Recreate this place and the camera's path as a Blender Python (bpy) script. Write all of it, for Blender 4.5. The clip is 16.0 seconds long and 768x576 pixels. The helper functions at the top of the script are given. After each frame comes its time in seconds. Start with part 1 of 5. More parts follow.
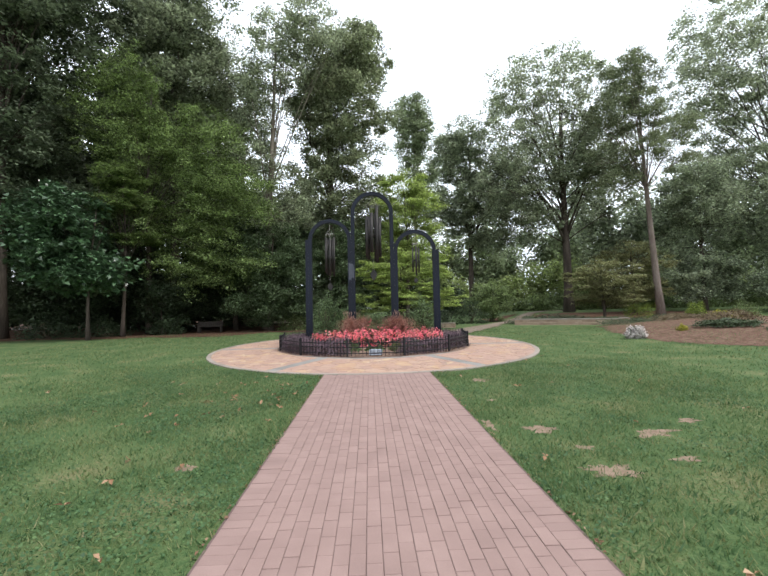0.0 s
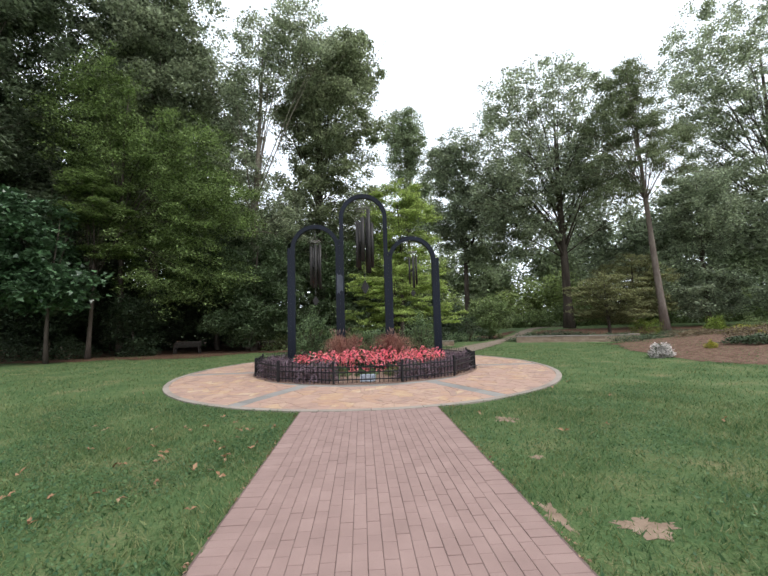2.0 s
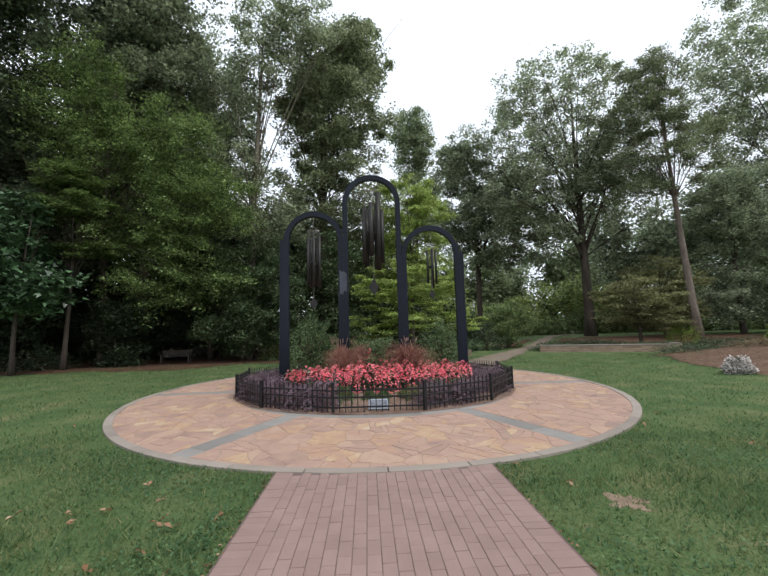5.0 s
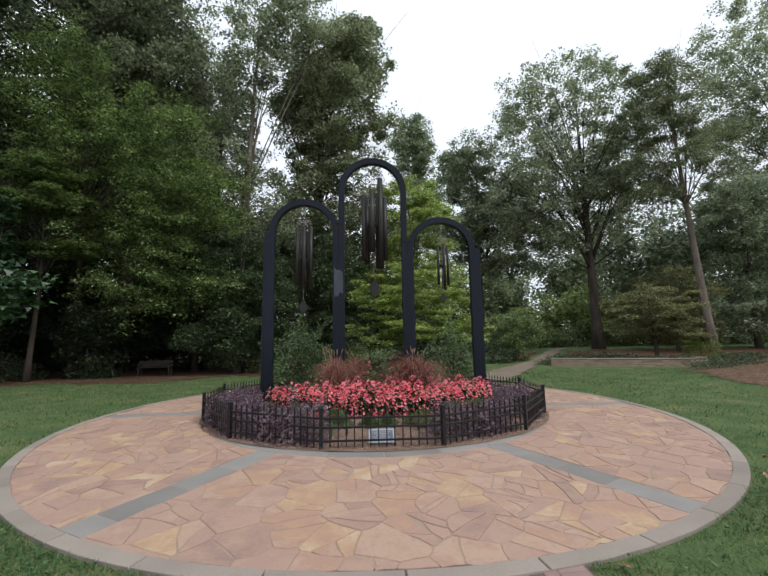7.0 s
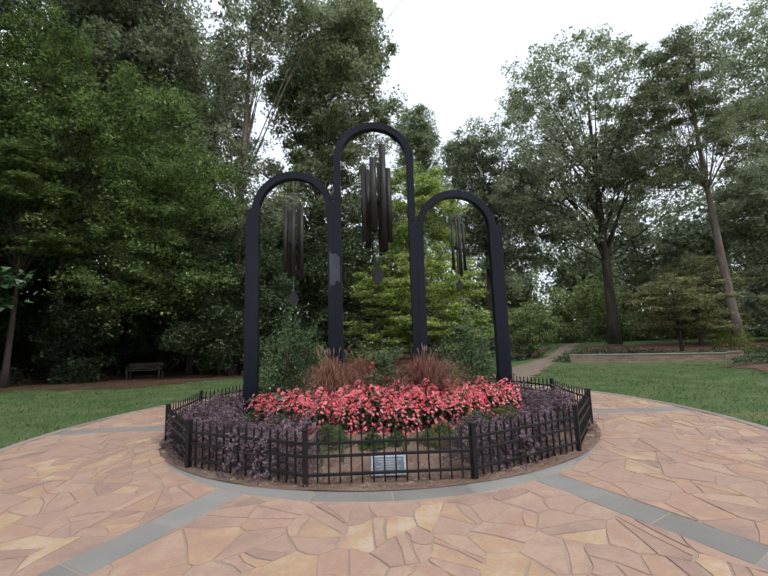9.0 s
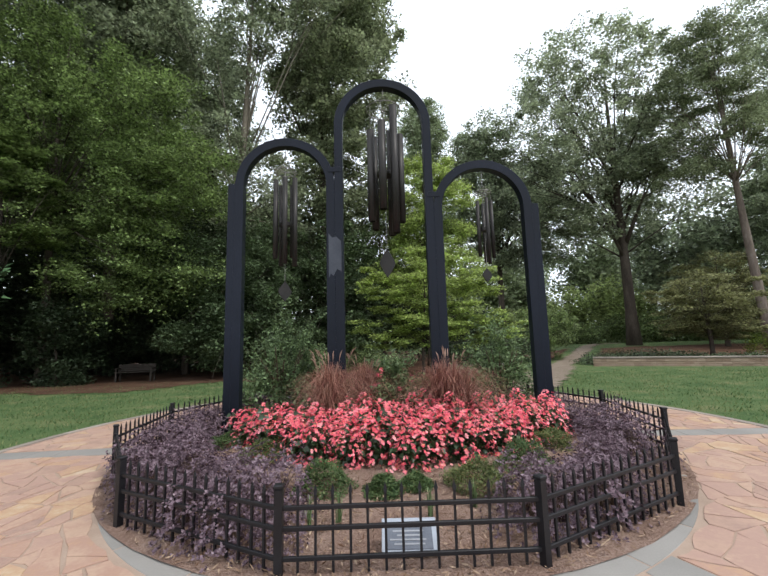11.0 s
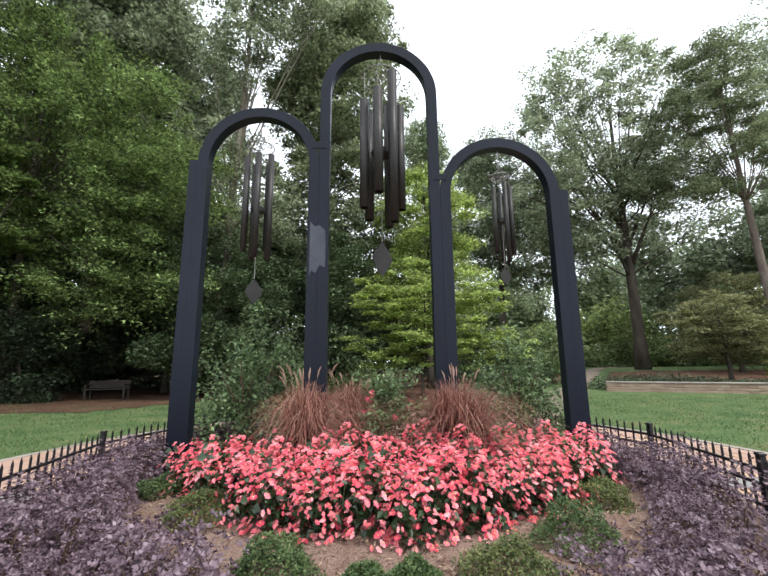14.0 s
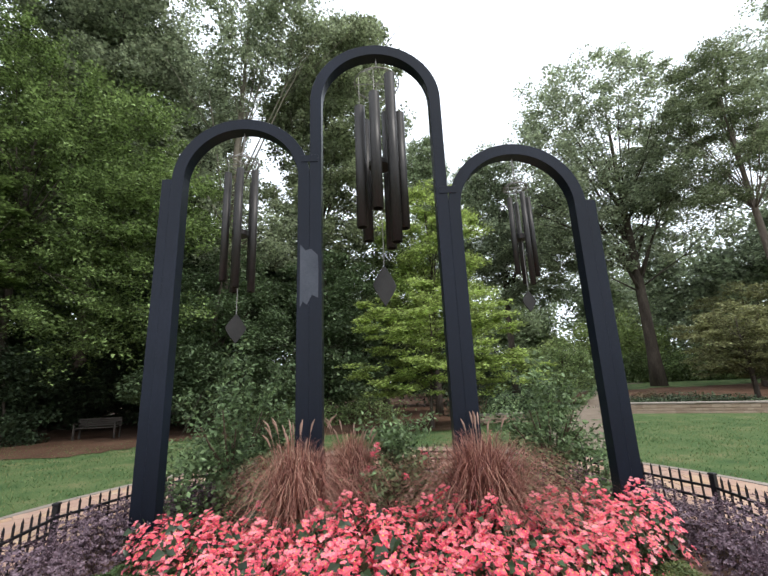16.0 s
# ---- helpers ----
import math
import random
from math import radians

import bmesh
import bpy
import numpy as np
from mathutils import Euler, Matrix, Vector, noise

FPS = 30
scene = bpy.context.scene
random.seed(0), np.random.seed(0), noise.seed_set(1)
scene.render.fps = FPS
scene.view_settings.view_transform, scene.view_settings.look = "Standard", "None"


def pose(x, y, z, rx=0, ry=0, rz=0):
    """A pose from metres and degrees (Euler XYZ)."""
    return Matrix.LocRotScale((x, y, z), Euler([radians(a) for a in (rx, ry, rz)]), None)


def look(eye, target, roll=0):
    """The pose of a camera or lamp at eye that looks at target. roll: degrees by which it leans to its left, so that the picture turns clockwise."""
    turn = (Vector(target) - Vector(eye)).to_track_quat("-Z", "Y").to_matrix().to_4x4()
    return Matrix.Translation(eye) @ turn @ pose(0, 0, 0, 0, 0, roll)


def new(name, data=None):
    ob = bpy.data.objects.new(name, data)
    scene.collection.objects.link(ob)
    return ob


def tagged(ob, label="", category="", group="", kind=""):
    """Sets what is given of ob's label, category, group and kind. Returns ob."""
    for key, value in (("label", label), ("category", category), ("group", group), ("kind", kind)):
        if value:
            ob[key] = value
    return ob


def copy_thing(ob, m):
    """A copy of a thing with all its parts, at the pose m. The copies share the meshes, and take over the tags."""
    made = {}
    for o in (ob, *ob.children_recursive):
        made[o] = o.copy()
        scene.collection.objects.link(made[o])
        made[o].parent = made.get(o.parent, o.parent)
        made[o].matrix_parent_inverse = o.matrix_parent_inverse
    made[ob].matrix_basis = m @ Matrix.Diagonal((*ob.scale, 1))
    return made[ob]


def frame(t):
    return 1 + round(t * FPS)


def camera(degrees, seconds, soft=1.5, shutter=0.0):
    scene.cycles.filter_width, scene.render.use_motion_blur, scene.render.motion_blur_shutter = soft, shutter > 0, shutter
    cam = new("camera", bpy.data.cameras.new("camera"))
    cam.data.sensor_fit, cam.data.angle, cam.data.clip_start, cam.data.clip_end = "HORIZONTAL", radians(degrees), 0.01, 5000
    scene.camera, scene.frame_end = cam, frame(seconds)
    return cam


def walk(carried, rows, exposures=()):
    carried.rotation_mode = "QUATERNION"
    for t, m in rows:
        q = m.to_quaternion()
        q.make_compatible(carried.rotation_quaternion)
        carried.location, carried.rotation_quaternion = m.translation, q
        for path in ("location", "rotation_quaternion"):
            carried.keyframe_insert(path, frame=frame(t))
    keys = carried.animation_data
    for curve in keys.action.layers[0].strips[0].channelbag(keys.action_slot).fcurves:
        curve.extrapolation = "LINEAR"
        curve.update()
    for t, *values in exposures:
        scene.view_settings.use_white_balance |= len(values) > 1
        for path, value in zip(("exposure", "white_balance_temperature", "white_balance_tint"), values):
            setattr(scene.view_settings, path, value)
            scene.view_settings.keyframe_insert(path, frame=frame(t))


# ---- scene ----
cam = camera(87.9, 16.0, soft=1.6)
PATH = [
    (0, (-0.158, -9.133, 1.51), (-0.081, -7.137, 1.608), -1.2),
    (0.5, (-0.148, -8.582, 1.45), (-0.044, -6.59, 1.588), -1.2),
    (1, (-0.145, -8.081, 1.436), (-0.033, -6.09, 1.583), -0.9),
    (1.5, (-0.141, -7.625, 1.505), (-0.025, -5.635, 1.657), -0.7),
    (2, (-0.109, -7.145, 1.483), (0.008, -5.157, 1.668), -1.6),
    (2.5, (-0.177, -6.721, 1.48), (-0.079, -4.732, 1.665), -1.4),
    (3, (-0.186, -6.291, 1.484), (-0.088, -4.302, 1.67), -1.9),
    (3.5, (-0.179, -5.851, 1.524), (-0.099, -3.863, 1.721), -2.2),
    (4, (-0.173, -5.459, 1.521), (-0.098, -3.472, 1.74), -1.9),
    (4.2, (-0.166, -5.296, 1.531), (-0.082, -3.31, 1.749), -1.8),
    (6.3, (-0.186, -3.254, 1.511), (-0.104, -1.27, 1.754), -0.9),
    (6.5, (-0.222, -3.07, 1.509), (-0.136, -1.088, 1.763), -0.7),
    (7, (-0.227, -2.698, 1.488), (-0.124, -0.719, 1.763), -1.0),
    (7.5, (-0.2, -2.311, 1.516), (-0.106, -0.333, 1.799), -1.4),
    (8, (-0.208, -1.887, 1.459), (-0.12, 0.091, 1.743), -1.6),
    (8.5, (-0.188, -1.493, 1.46), (-0.095, 0.487, 1.726), -2.0),
    (9, (-0.153, -1.088, 1.461), (-0.074, 0.892, 1.728), -1.8),
    (9.2, (-0.173, -0.921, 1.45), (-0.096, 1.062, 1.703), -1.5),
    (11.3, (-0.185, 0.623, 1.513), (-0.138, 2.605, 1.78), -1.6),
    (11.5, (-0.188, 0.73, 1.488), (-0.128, 2.712, 1.752), -1.8),
    (12, (-0.131, 0.988, 1.487), (-0.073, 2.969, 1.756), -1.4),
    (12.5, (-0.133, 1.214, 1.468), (-0.065, 3.198, 1.719), -0.9),
    (13, (-0.134, 1.452, 1.498), (-0.051, 3.428, 1.796), -1.1),
    (13.5, (-0.07, 1.654, 1.461), (-0.003, 3.626, 1.788), -0.9),
    (14, (-0.075, 1.842, 1.437), (-0.02, 3.808, 1.802), -0.6),
    (14.5, (-0.162, 2.023, 1.535), (-0.112, 3.989, 1.898), -0.4),
    (15, (-0.101, 2.228, 1.629), (-0.075, 4.193, 2.0), -0.4),
    (15.5, (-0.106, 2.475, 1.702), (-0.066, 4.436, 2.096), -2.4),
    (16, (-0.057, 2.603, 1.725), (-0.014, 4.548, 2.186), -2.3),
]
EXPOSURES = [(0, 0.2), (1.5, 0.08), (3.5, -0.06), (7, -0.42), (9, -0.32), (11.5, 0.13), (12.5, 0.36), (14.5, 0.44), (16, 0.24)]
walk(cam, [(t, look(eye, target, roll)) for t, eye, target, roll in PATH], EXPOSURES)

# ---- light ----
world = bpy.data.worlds.new("world")
scene.world = world
world.use_nodes = True
wn, wl = world.node_tree.nodes, world.node_tree.links
SUN_EL, SUN_AZ = 58.0, 120.0     # degrees; azimuth from +y towards +x
sky = wn.new("ShaderNodeTexSky")
sky.sky_type, sky.sun_disc = "NISHITA", False
sky.sun_elevation, sky.sun_rotation = radians(SUN_EL), radians(SUN_AZ)
sky.dust_density, sky.air_density = 3.0, 1.0
sky_gain = wn.new("ShaderNodeVectorMath")
sky_gain.operation = "SCALE"
sky_gain.inputs["Scale"].default_value = 0.12
wl.new(sky.outputs["Color"], sky_gain.inputs[0])
sky_co = wn.new("ShaderNodeTexCoord")
cloud = wn.new("ShaderNodeTexNoise")
cloud.inputs["Scale"].default_value, cloud.inputs["Detail"].default_value = 3.2, 6.0
wl.new(sky_co.outputs["Generated"], cloud.inputs["Vector"])
cloud_ramp = wn.new("ShaderNodeValToRGB")
cloud_ramp.color_ramp.elements[0].position, cloud_ramp.color_ramp.elements[1].position = 0.2, 0.34
wl.new(cloud.outputs["Fac"], cloud_ramp.inputs["Fac"])
cover = wn.new("ShaderNodeMix")
cover.data_type = "RGBA"
wl.new(cloud_ramp.outputs["Color"], cover.inputs["Factor"])
wl.new(sky_gain.outputs["Vector"], cover.inputs["A"])
cover.inputs["B"].default_value = (1.36, 1.46, 1.62, 1)      # overcast cloud
wl.new(cover.outputs["Result"], wn["Background"].inputs["Color"])
wn["Background"].inputs["Strength"].default_value = 1.0
sun = new("sun", bpy.data.lights.new("sun", "SUN"))
sun.data.energy, sun.data.angle, sun.data.color = 2.0, radians(12), (1.0, 0.97, 0.92)
a, e = radians(SUN_AZ), radians(SUN_EL)
sun.matrix_world = look((0, 0, 30), (-30 * math.sin(a) * math.cos(e), -30 * math.cos(a) * math.cos(e), 30 - 30 * math.sin(e)))

# ---- materials ----


def ramp_node(nt, stops):
    r = nt.nodes.new("ShaderNodeValToRGB")
    els = r.color_ramp.elements
    while len(els) < len(stops):
        els.new(0.5)
    for el, (p, c) in zip(els, stops):
        el.position, el.color = p, (*c, 1)
    return r


def material(name, stops, scale=8.0, fine=90.0, rough=0.8, bump=0.3, metal=0.0, vary="", spread=0.5, fine_mix=0.35, stretch=(1, 1, 1), spec=0.3, depth=0.01):
    """Colour from a coarse and a fine noise through a ramp; vary: object or island shifts the ramp."""
    m = bpy.data.materials.new(name)
    m.use_nodes = True
    nt = m.node_tree
    n, l = nt.nodes, nt.links
    b = n["Principled BSDF"]
    geo = n.new("ShaderNodeNewGeometry")
    mp = n.new("ShaderNodeMapping")
    mp.inputs["Scale"].default_value = stretch
    l.new(geo.outputs["Position"], mp.inputs["Vector"])
    big, small = n.new("ShaderNodeTexNoise"), n.new("ShaderNodeTexNoise")
    big.inputs["Scale"].default_value, big.inputs["Detail"].default_value = scale, 4
    small.inputs["Scale"].default_value, small.inputs["Detail"].default_value = fine, 3
    for t in (big, small):
        l.new(mp.outputs["Vector"], t.inputs["Vector"])
    mix = n.new("ShaderNodeMix")
    mix.inputs["Factor"].default_value = fine_mix
    l.new(big.outputs["Fac"], mix.inputs["A"])
    l.new(small.outputs["Fac"], mix.inputs["B"])
    value = mix.outputs["Result"]
    if vary:
        if vary == "object":
            src = n.new("ShaderNodeObjectInfo").outputs["Random"]
        else:
            src = geo.outputs["Random Per Island"]
        m2 = n.new("ShaderNodeMix")
        m2.inputs["Factor"].default_value = spread
        l.new(value, m2.inputs["A"])
        l.new(src, m2.inputs["B"])
        value = m2.outputs["Result"]
    r = ramp_node(nt, stops)
    l.new(value, r.inputs["Fac"])
    l.new(r.outputs["Color"], b.inputs["Base Color"])
    b.inputs["Roughness"].default_value, b.inputs["Metallic"].default_value = rough, metal
    b.inputs["Specular IOR Level"].default_value = spec
    if bump:
        bp = n.new("ShaderNodeBump")
        bp.inputs["Strength"].default_value, bp.inputs["Distance"].default_value = bump, depth
        l.new(small.outputs["Fac"], bp.inputs["Height"])
        l.new(bp.outputs["Normal"], b.inputs["Normal"])
    return m


def leaf_material(name, stops, rough=0.55, through_light=0.3, spec=0.3, clump_scale=0.6):
    """Foliage: each leaf its own tone, some light coming through it."""
    m = bpy.data.materials.new(name)
    m.use_nodes = True
    nt = m.node_tree
    n, l = nt.nodes, nt.links
    b = n["Principled BSDF"]
    geo = n.new("ShaderNodeNewGeometry")
    clump = n.new("ShaderNodeTexNoise")
    clump.inputs["Scale"].default_value, clump.inputs["Detail"].default_value = clump_scale, 4
    l.new(geo.outputs["Position"], clump.inputs["Vector"])
    mix = n.new("ShaderNodeMix")
    mix.inputs["Factor"].default_value = 0.5
    l.new(clump.outputs["Fac"], mix.inputs["A"])
    l.new(geo.outputs["Random Per Island"], mix.inputs["B"])
    r = ramp_node(nt, stops)
    l.new(mix.outputs["Result"], r.inputs["Fac"])
    l.new(r.outputs["Color"], b.inputs["Base Color"])
    b.inputs["Roughness"].default_value = rough
    b.inputs["Specular IOR Level"].default_value = spec
    tr = n.new("ShaderNodeBsdfTranslucent")
    l.new(r.outputs["Color"], tr.inputs["Color"])
    ms = n.new("ShaderNodeMixShader")
    ms.inputs["Fac"].default_value = through_light
    l.new(b.outputs["BSDF"], ms.inputs[1])
    l.new(tr.outputs["BSDF"], ms.inputs[2])
    l.new(ms.outputs["Shader"], n["Material Output"].inputs["Surface"])
    return m


# Wide tone range puts dark gaps and lit leaf clusters into the colour.
def greens(c, lo=0.36, hi=1.85):
    return [(0.22, tuple(v * lo for v in c)), (0.5, tuple(v * 0.92 for v in c)), (0.76, tuple(v * hi for v in c))]


LAWN = material("lawn_soil_and_grass", [(0.3, (0.044, 0.078, 0.031)), (0.43, (0.068, 0.116, 0.043)), (0.55, (0.106, 0.146, 0.058)), (0.66, (0.195, 0.175, 0.09))], scale=1.1, fine=38, bump=1.0, depth=0.03, fine_mix=0.42, rough=0.9, spec=0.1)
BLADE = leaf_material("grass_blade", [(0.2, (0.048, 0.1, 0.042)), (0.4, (0.09, 0.163, 0.062)), (0.54, (0.145, 0.21, 0.08)), (0.7, (0.22, 0.24, 0.098)), (0.87, (0.36, 0.31, 0.18))], rough=0.6, through_light=0.4, clump_scale=2.6)
CLOVER = leaf_material("clover_leaf", [(0.25, (0.042, 0.1, 0.042)), (0.5, (0.075, 0.155, 0.062)), (0.75, (0.14, 0.22, 0.085))], rough=0.5, through_light=0.35, clump_scale=3.0)
MULCH = material("bark_mulch", [(0.25, (0.13, 0.078, 0.06)), (0.5, (0.24, 0.158, 0.122)), (0.75, (0.38, 0.285, 0.235))], scale=2.2, fine=60, bump=1.0, depth=0.03, fine_mix=0.6, rough=0.95, spec=0.1)
MOUND_MULCH = material("coarse_red_mulch", [(0.3, (0.07, 0.037, 0.025)), (0.48, (0.14, 0.083, 0.058)), (0.62, (0.215, 0.143, 0.104))], scale=5, fine=22, bump=1.0, depth=0.06, fine_mix=0.5, rough=0.95, spec=0.1)
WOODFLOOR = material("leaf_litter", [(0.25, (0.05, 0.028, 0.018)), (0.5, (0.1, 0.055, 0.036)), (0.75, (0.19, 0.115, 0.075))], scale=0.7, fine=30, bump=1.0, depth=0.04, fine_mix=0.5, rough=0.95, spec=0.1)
CHIP = material("mulch_chip", [(0.1, (0.1, 0.055, 0.035)), (0.5, (0.23, 0.15, 0.1)), (0.9, (0.42, 0.31, 0.22))], scale=20, vary="island", spread=0.8, bump=0, rough=0.9, spec=0.1)
SOIL = material("bare_soil", [(0.3, (0.17, 0.12, 0.085)), (0.5, (0.25, 0.18, 0.13)), (0.7, (0.33, 0.25, 0.185))], scale=7, fine=60, bump=0.8, rough=0.95, spec=0.1)
TRODDEN = material("trodden_earth", [(0.3, (0.16, 0.125, 0.095)), (0.7, (0.26, 0.21, 0.165))], scale=2, fine=50, bump=0.5, rough=0.95, spec=0.1)
PAVER = material("clay_paver", [(0.2, (0.212, 0.142, 0.125)), (0.5, (0.27, 0.182, 0.16)), (0.8, (0.335, 0.232, 0.204))], scale=3.0, fine=140, vary="object", spread=0.13, bump=0.25, rough=0.85, depth=0.004)
PAVER_FAR = material("clay_paver_worn", [(0.2, (0.212, 0.142, 0.125)), (0.5, (0.27, 0.182, 0.16)), (0.8, (0.335, 0.232, 0.204))], scale=3.0, fine=140, vary="island", spread=0.13, bump=0.25, rough=0.85, depth=0.004)
SAND_JOINT = material("joint_sand", [(0.3, (0.125, 0.088, 0.078)), (0.7, (0.18, 0.128, 0.115))], scale=3, fine=120, rough=0.95, spec=0.1)
MORTAR = material("mortar", [(0.3, (0.3, 0.22, 0.17)), (0.7, (0.4, 0.305, 0.24))], scale=2.5, fine=90, rough=0.95, spec=0.1)
FLAG_STOPS = [(0.18, (0.24, 0.17, 0.15)), (0.28, (0.33, 0.215, 0.17)), (0.37, (0.4, 0.265, 0.2)), (0.45, (0.36, 0.23, 0.185)), (0.53, (0.43, 0.295, 0.215)), (0.61, (0.37, 0.23, 0.175)), (0.66, (0.41, 0.26, 0.17)), (0.71, (0.44, 0.3, 0.19)), (0.76, (0.47, 0.35, 0.25)), (0.85, (0.5, 0.4, 0.3))]
FLAG = material("sandstone_flag", FLAG_STOPS, scale=3.4, fine=26, vary="object", spread=0.46, bump=0.4, rough=0.72, depth=0.008, fine_mix=0.3)
FLAG_FAR = material("sandstone_flag_weathered", FLAG_STOPS, scale=3.4, fine=26, vary="island", spread=0.46, bump=0.4, rough=0.72, depth=0.008, fine_mix=0.3)
BLUESTONE = material("grey_bluestone", [(0.2, (0.165, 0.155, 0.142)), (0.5, (0.235, 0.222, 0.204)), (0.8, (0.31, 0.29, 0.265))], scale=2.0, fine=80, vary="object", spread=0.3, bump=0.25, rough=0.75, depth=0.005)
KERB = material("concrete_kerb", [(0.2, (0.19, 0.16, 0.135)), (0.5, (0.27, 0.23, 0.195)), (0.8, (0.36, 0.31, 0.265))], scale=1.8, fine=70, vary="object", spread=0.25, bump=0.3, rough=0.85, depth=0.005)
IRON = material("black_painted_iron", [(0.3, (0.008, 0.0075, 0.009)), (0.7, (0.017, 0.016, 0.018))], scale=6, fine=150, bump=0.15, rough=0.42, spec=0.3, depth=0.002)
STEEL = material("dark_blue_black_painted_steel", [(0.3, (0.006, 0.0078, 0.0125)), (0.55, (0.0085, 0.0112, 0.02)), (0.8, (0.016, 0.02, 0.034))], scale=1.3, fine=60, bump=0.1, rough=0.36, spec=0.2, depth=0.002, stretch=(1, 1, 0.4))
TUBE = material("bronze_anodised_tube", [(0.3, (0.02, 0.018, 0.017)), (0.7, (0.055, 0.05, 0.047))], scale=2.5, fine=60, bump=0.1, rough=0.45, metal=0.35, stretch=(1, 1, 0.2), depth=0.002)
SAIL = material("dark_bronze_sail", [(0.3, (0.014, 0.013, 0.012)), (0.7, (0.03, 0.027, 0.025))], scale=6, fine=60, bump=0.1, rough=0.6, depth=0.002)
WIRE = material("galvanised_wire", [(0.3, (0.2, 0.19, 0.18)), (0.7, (0.36, 0.34, 0.32))], scale=9, bump=0, rough=0.5, metal=0.6)
BARK = material("grey_brown_bark", [(0.25, (0.035, 0.028, 0.022)), (0.5, (0.075, 0.06, 0.048)), (0.75, (0.135, 0.11, 0.09))], scale=2.5, fine=14, bump=1.0, depth=0.05, stretch=(1, 1, 0.22), rough=0.95, spec=0.1)
PINE_BARK = material("pine_bark", [(0.25, (0.095, 0.072, 0.058)), (0.5, (0.175, 0.138, 0.115)), (0.75, (0.28, 0.235, 0.2))], scale=2.2, fine=10, bump=1.0, depth=0.05, stretch=(1, 1, 0.3), rough=0.95, spec=0.1)
PALE_BARK = material("pale_bark", [(0.25, (0.075, 0.062, 0.048)), (0.5, (0.155, 0.132, 0.102)), (0.75, (0.27, 0.24, 0.195))], scale=1.6, fine=12, bump=0.8, depth=0.03, stretch=(1, 1, 0.35), rough=0.9, spec=0.1)
WALLSTONE = material("tan_fieldstone", [(0.15, (0.26, 0.18, 0.135)), (0.45, (0.38, 0.275, 0.2)), (0.7, (0.45, 0.34, 0.255)), (0.9, (0.5, 0.41, 0.33))], scale=3, fine=30, vary="object", spread=0.4, bump=0.6, rough=0.9, spec=0.1)
# Weathered bench timber, its grey darkened to include the deep shade there.
WEATHERED = material("shade_dark_weathered_timber", [(0.3, (0.03, 0.025, 0.021)), (0.7, (0.068, 0.057, 0.048))], scale=4, fine=50, bump=0.4, stretch=(0.15, 1, 1), rough=0.9, spec=0.1)

# ---- mesh helpers ----


def mesh_of(name, verts, faces, mat, smooth=False):
    me = bpy.data.meshes.new(name)
    me.from_pydata([tuple(v) for v in verts], [], faces)
    me.materials.append(mat)
    if smooth:
        me.polygons.foreach_set("use_smooth", [True] * len(me.polygons))
    me.update()
    return me


def poly_mesh(name, corners, mat):
    """A mesh of loose polygons from an array (count, corners each, 3)."""
    n, k = corners.shape[:2]
    me = bpy.data.meshes.new(name)
    me.vertices.add(n * k)
    me.vertices.foreach_set("co", corners.astype(np.float32).ravel())
    me.loops.add(n * k)
    me.loops.foreach_set("vertex_index", np.arange(n * k, dtype=np.int32))
    me.polygons.add(n)
    me.polygons.foreach_set("loop_start", np.arange(0, n * k, k, dtype=np.int32))
    me.polygons.foreach_set("loop_total", np.full(n, k, dtype=np.int32))
    me.materials.append(mat)
    me.update(calc_edges=True)
    return me


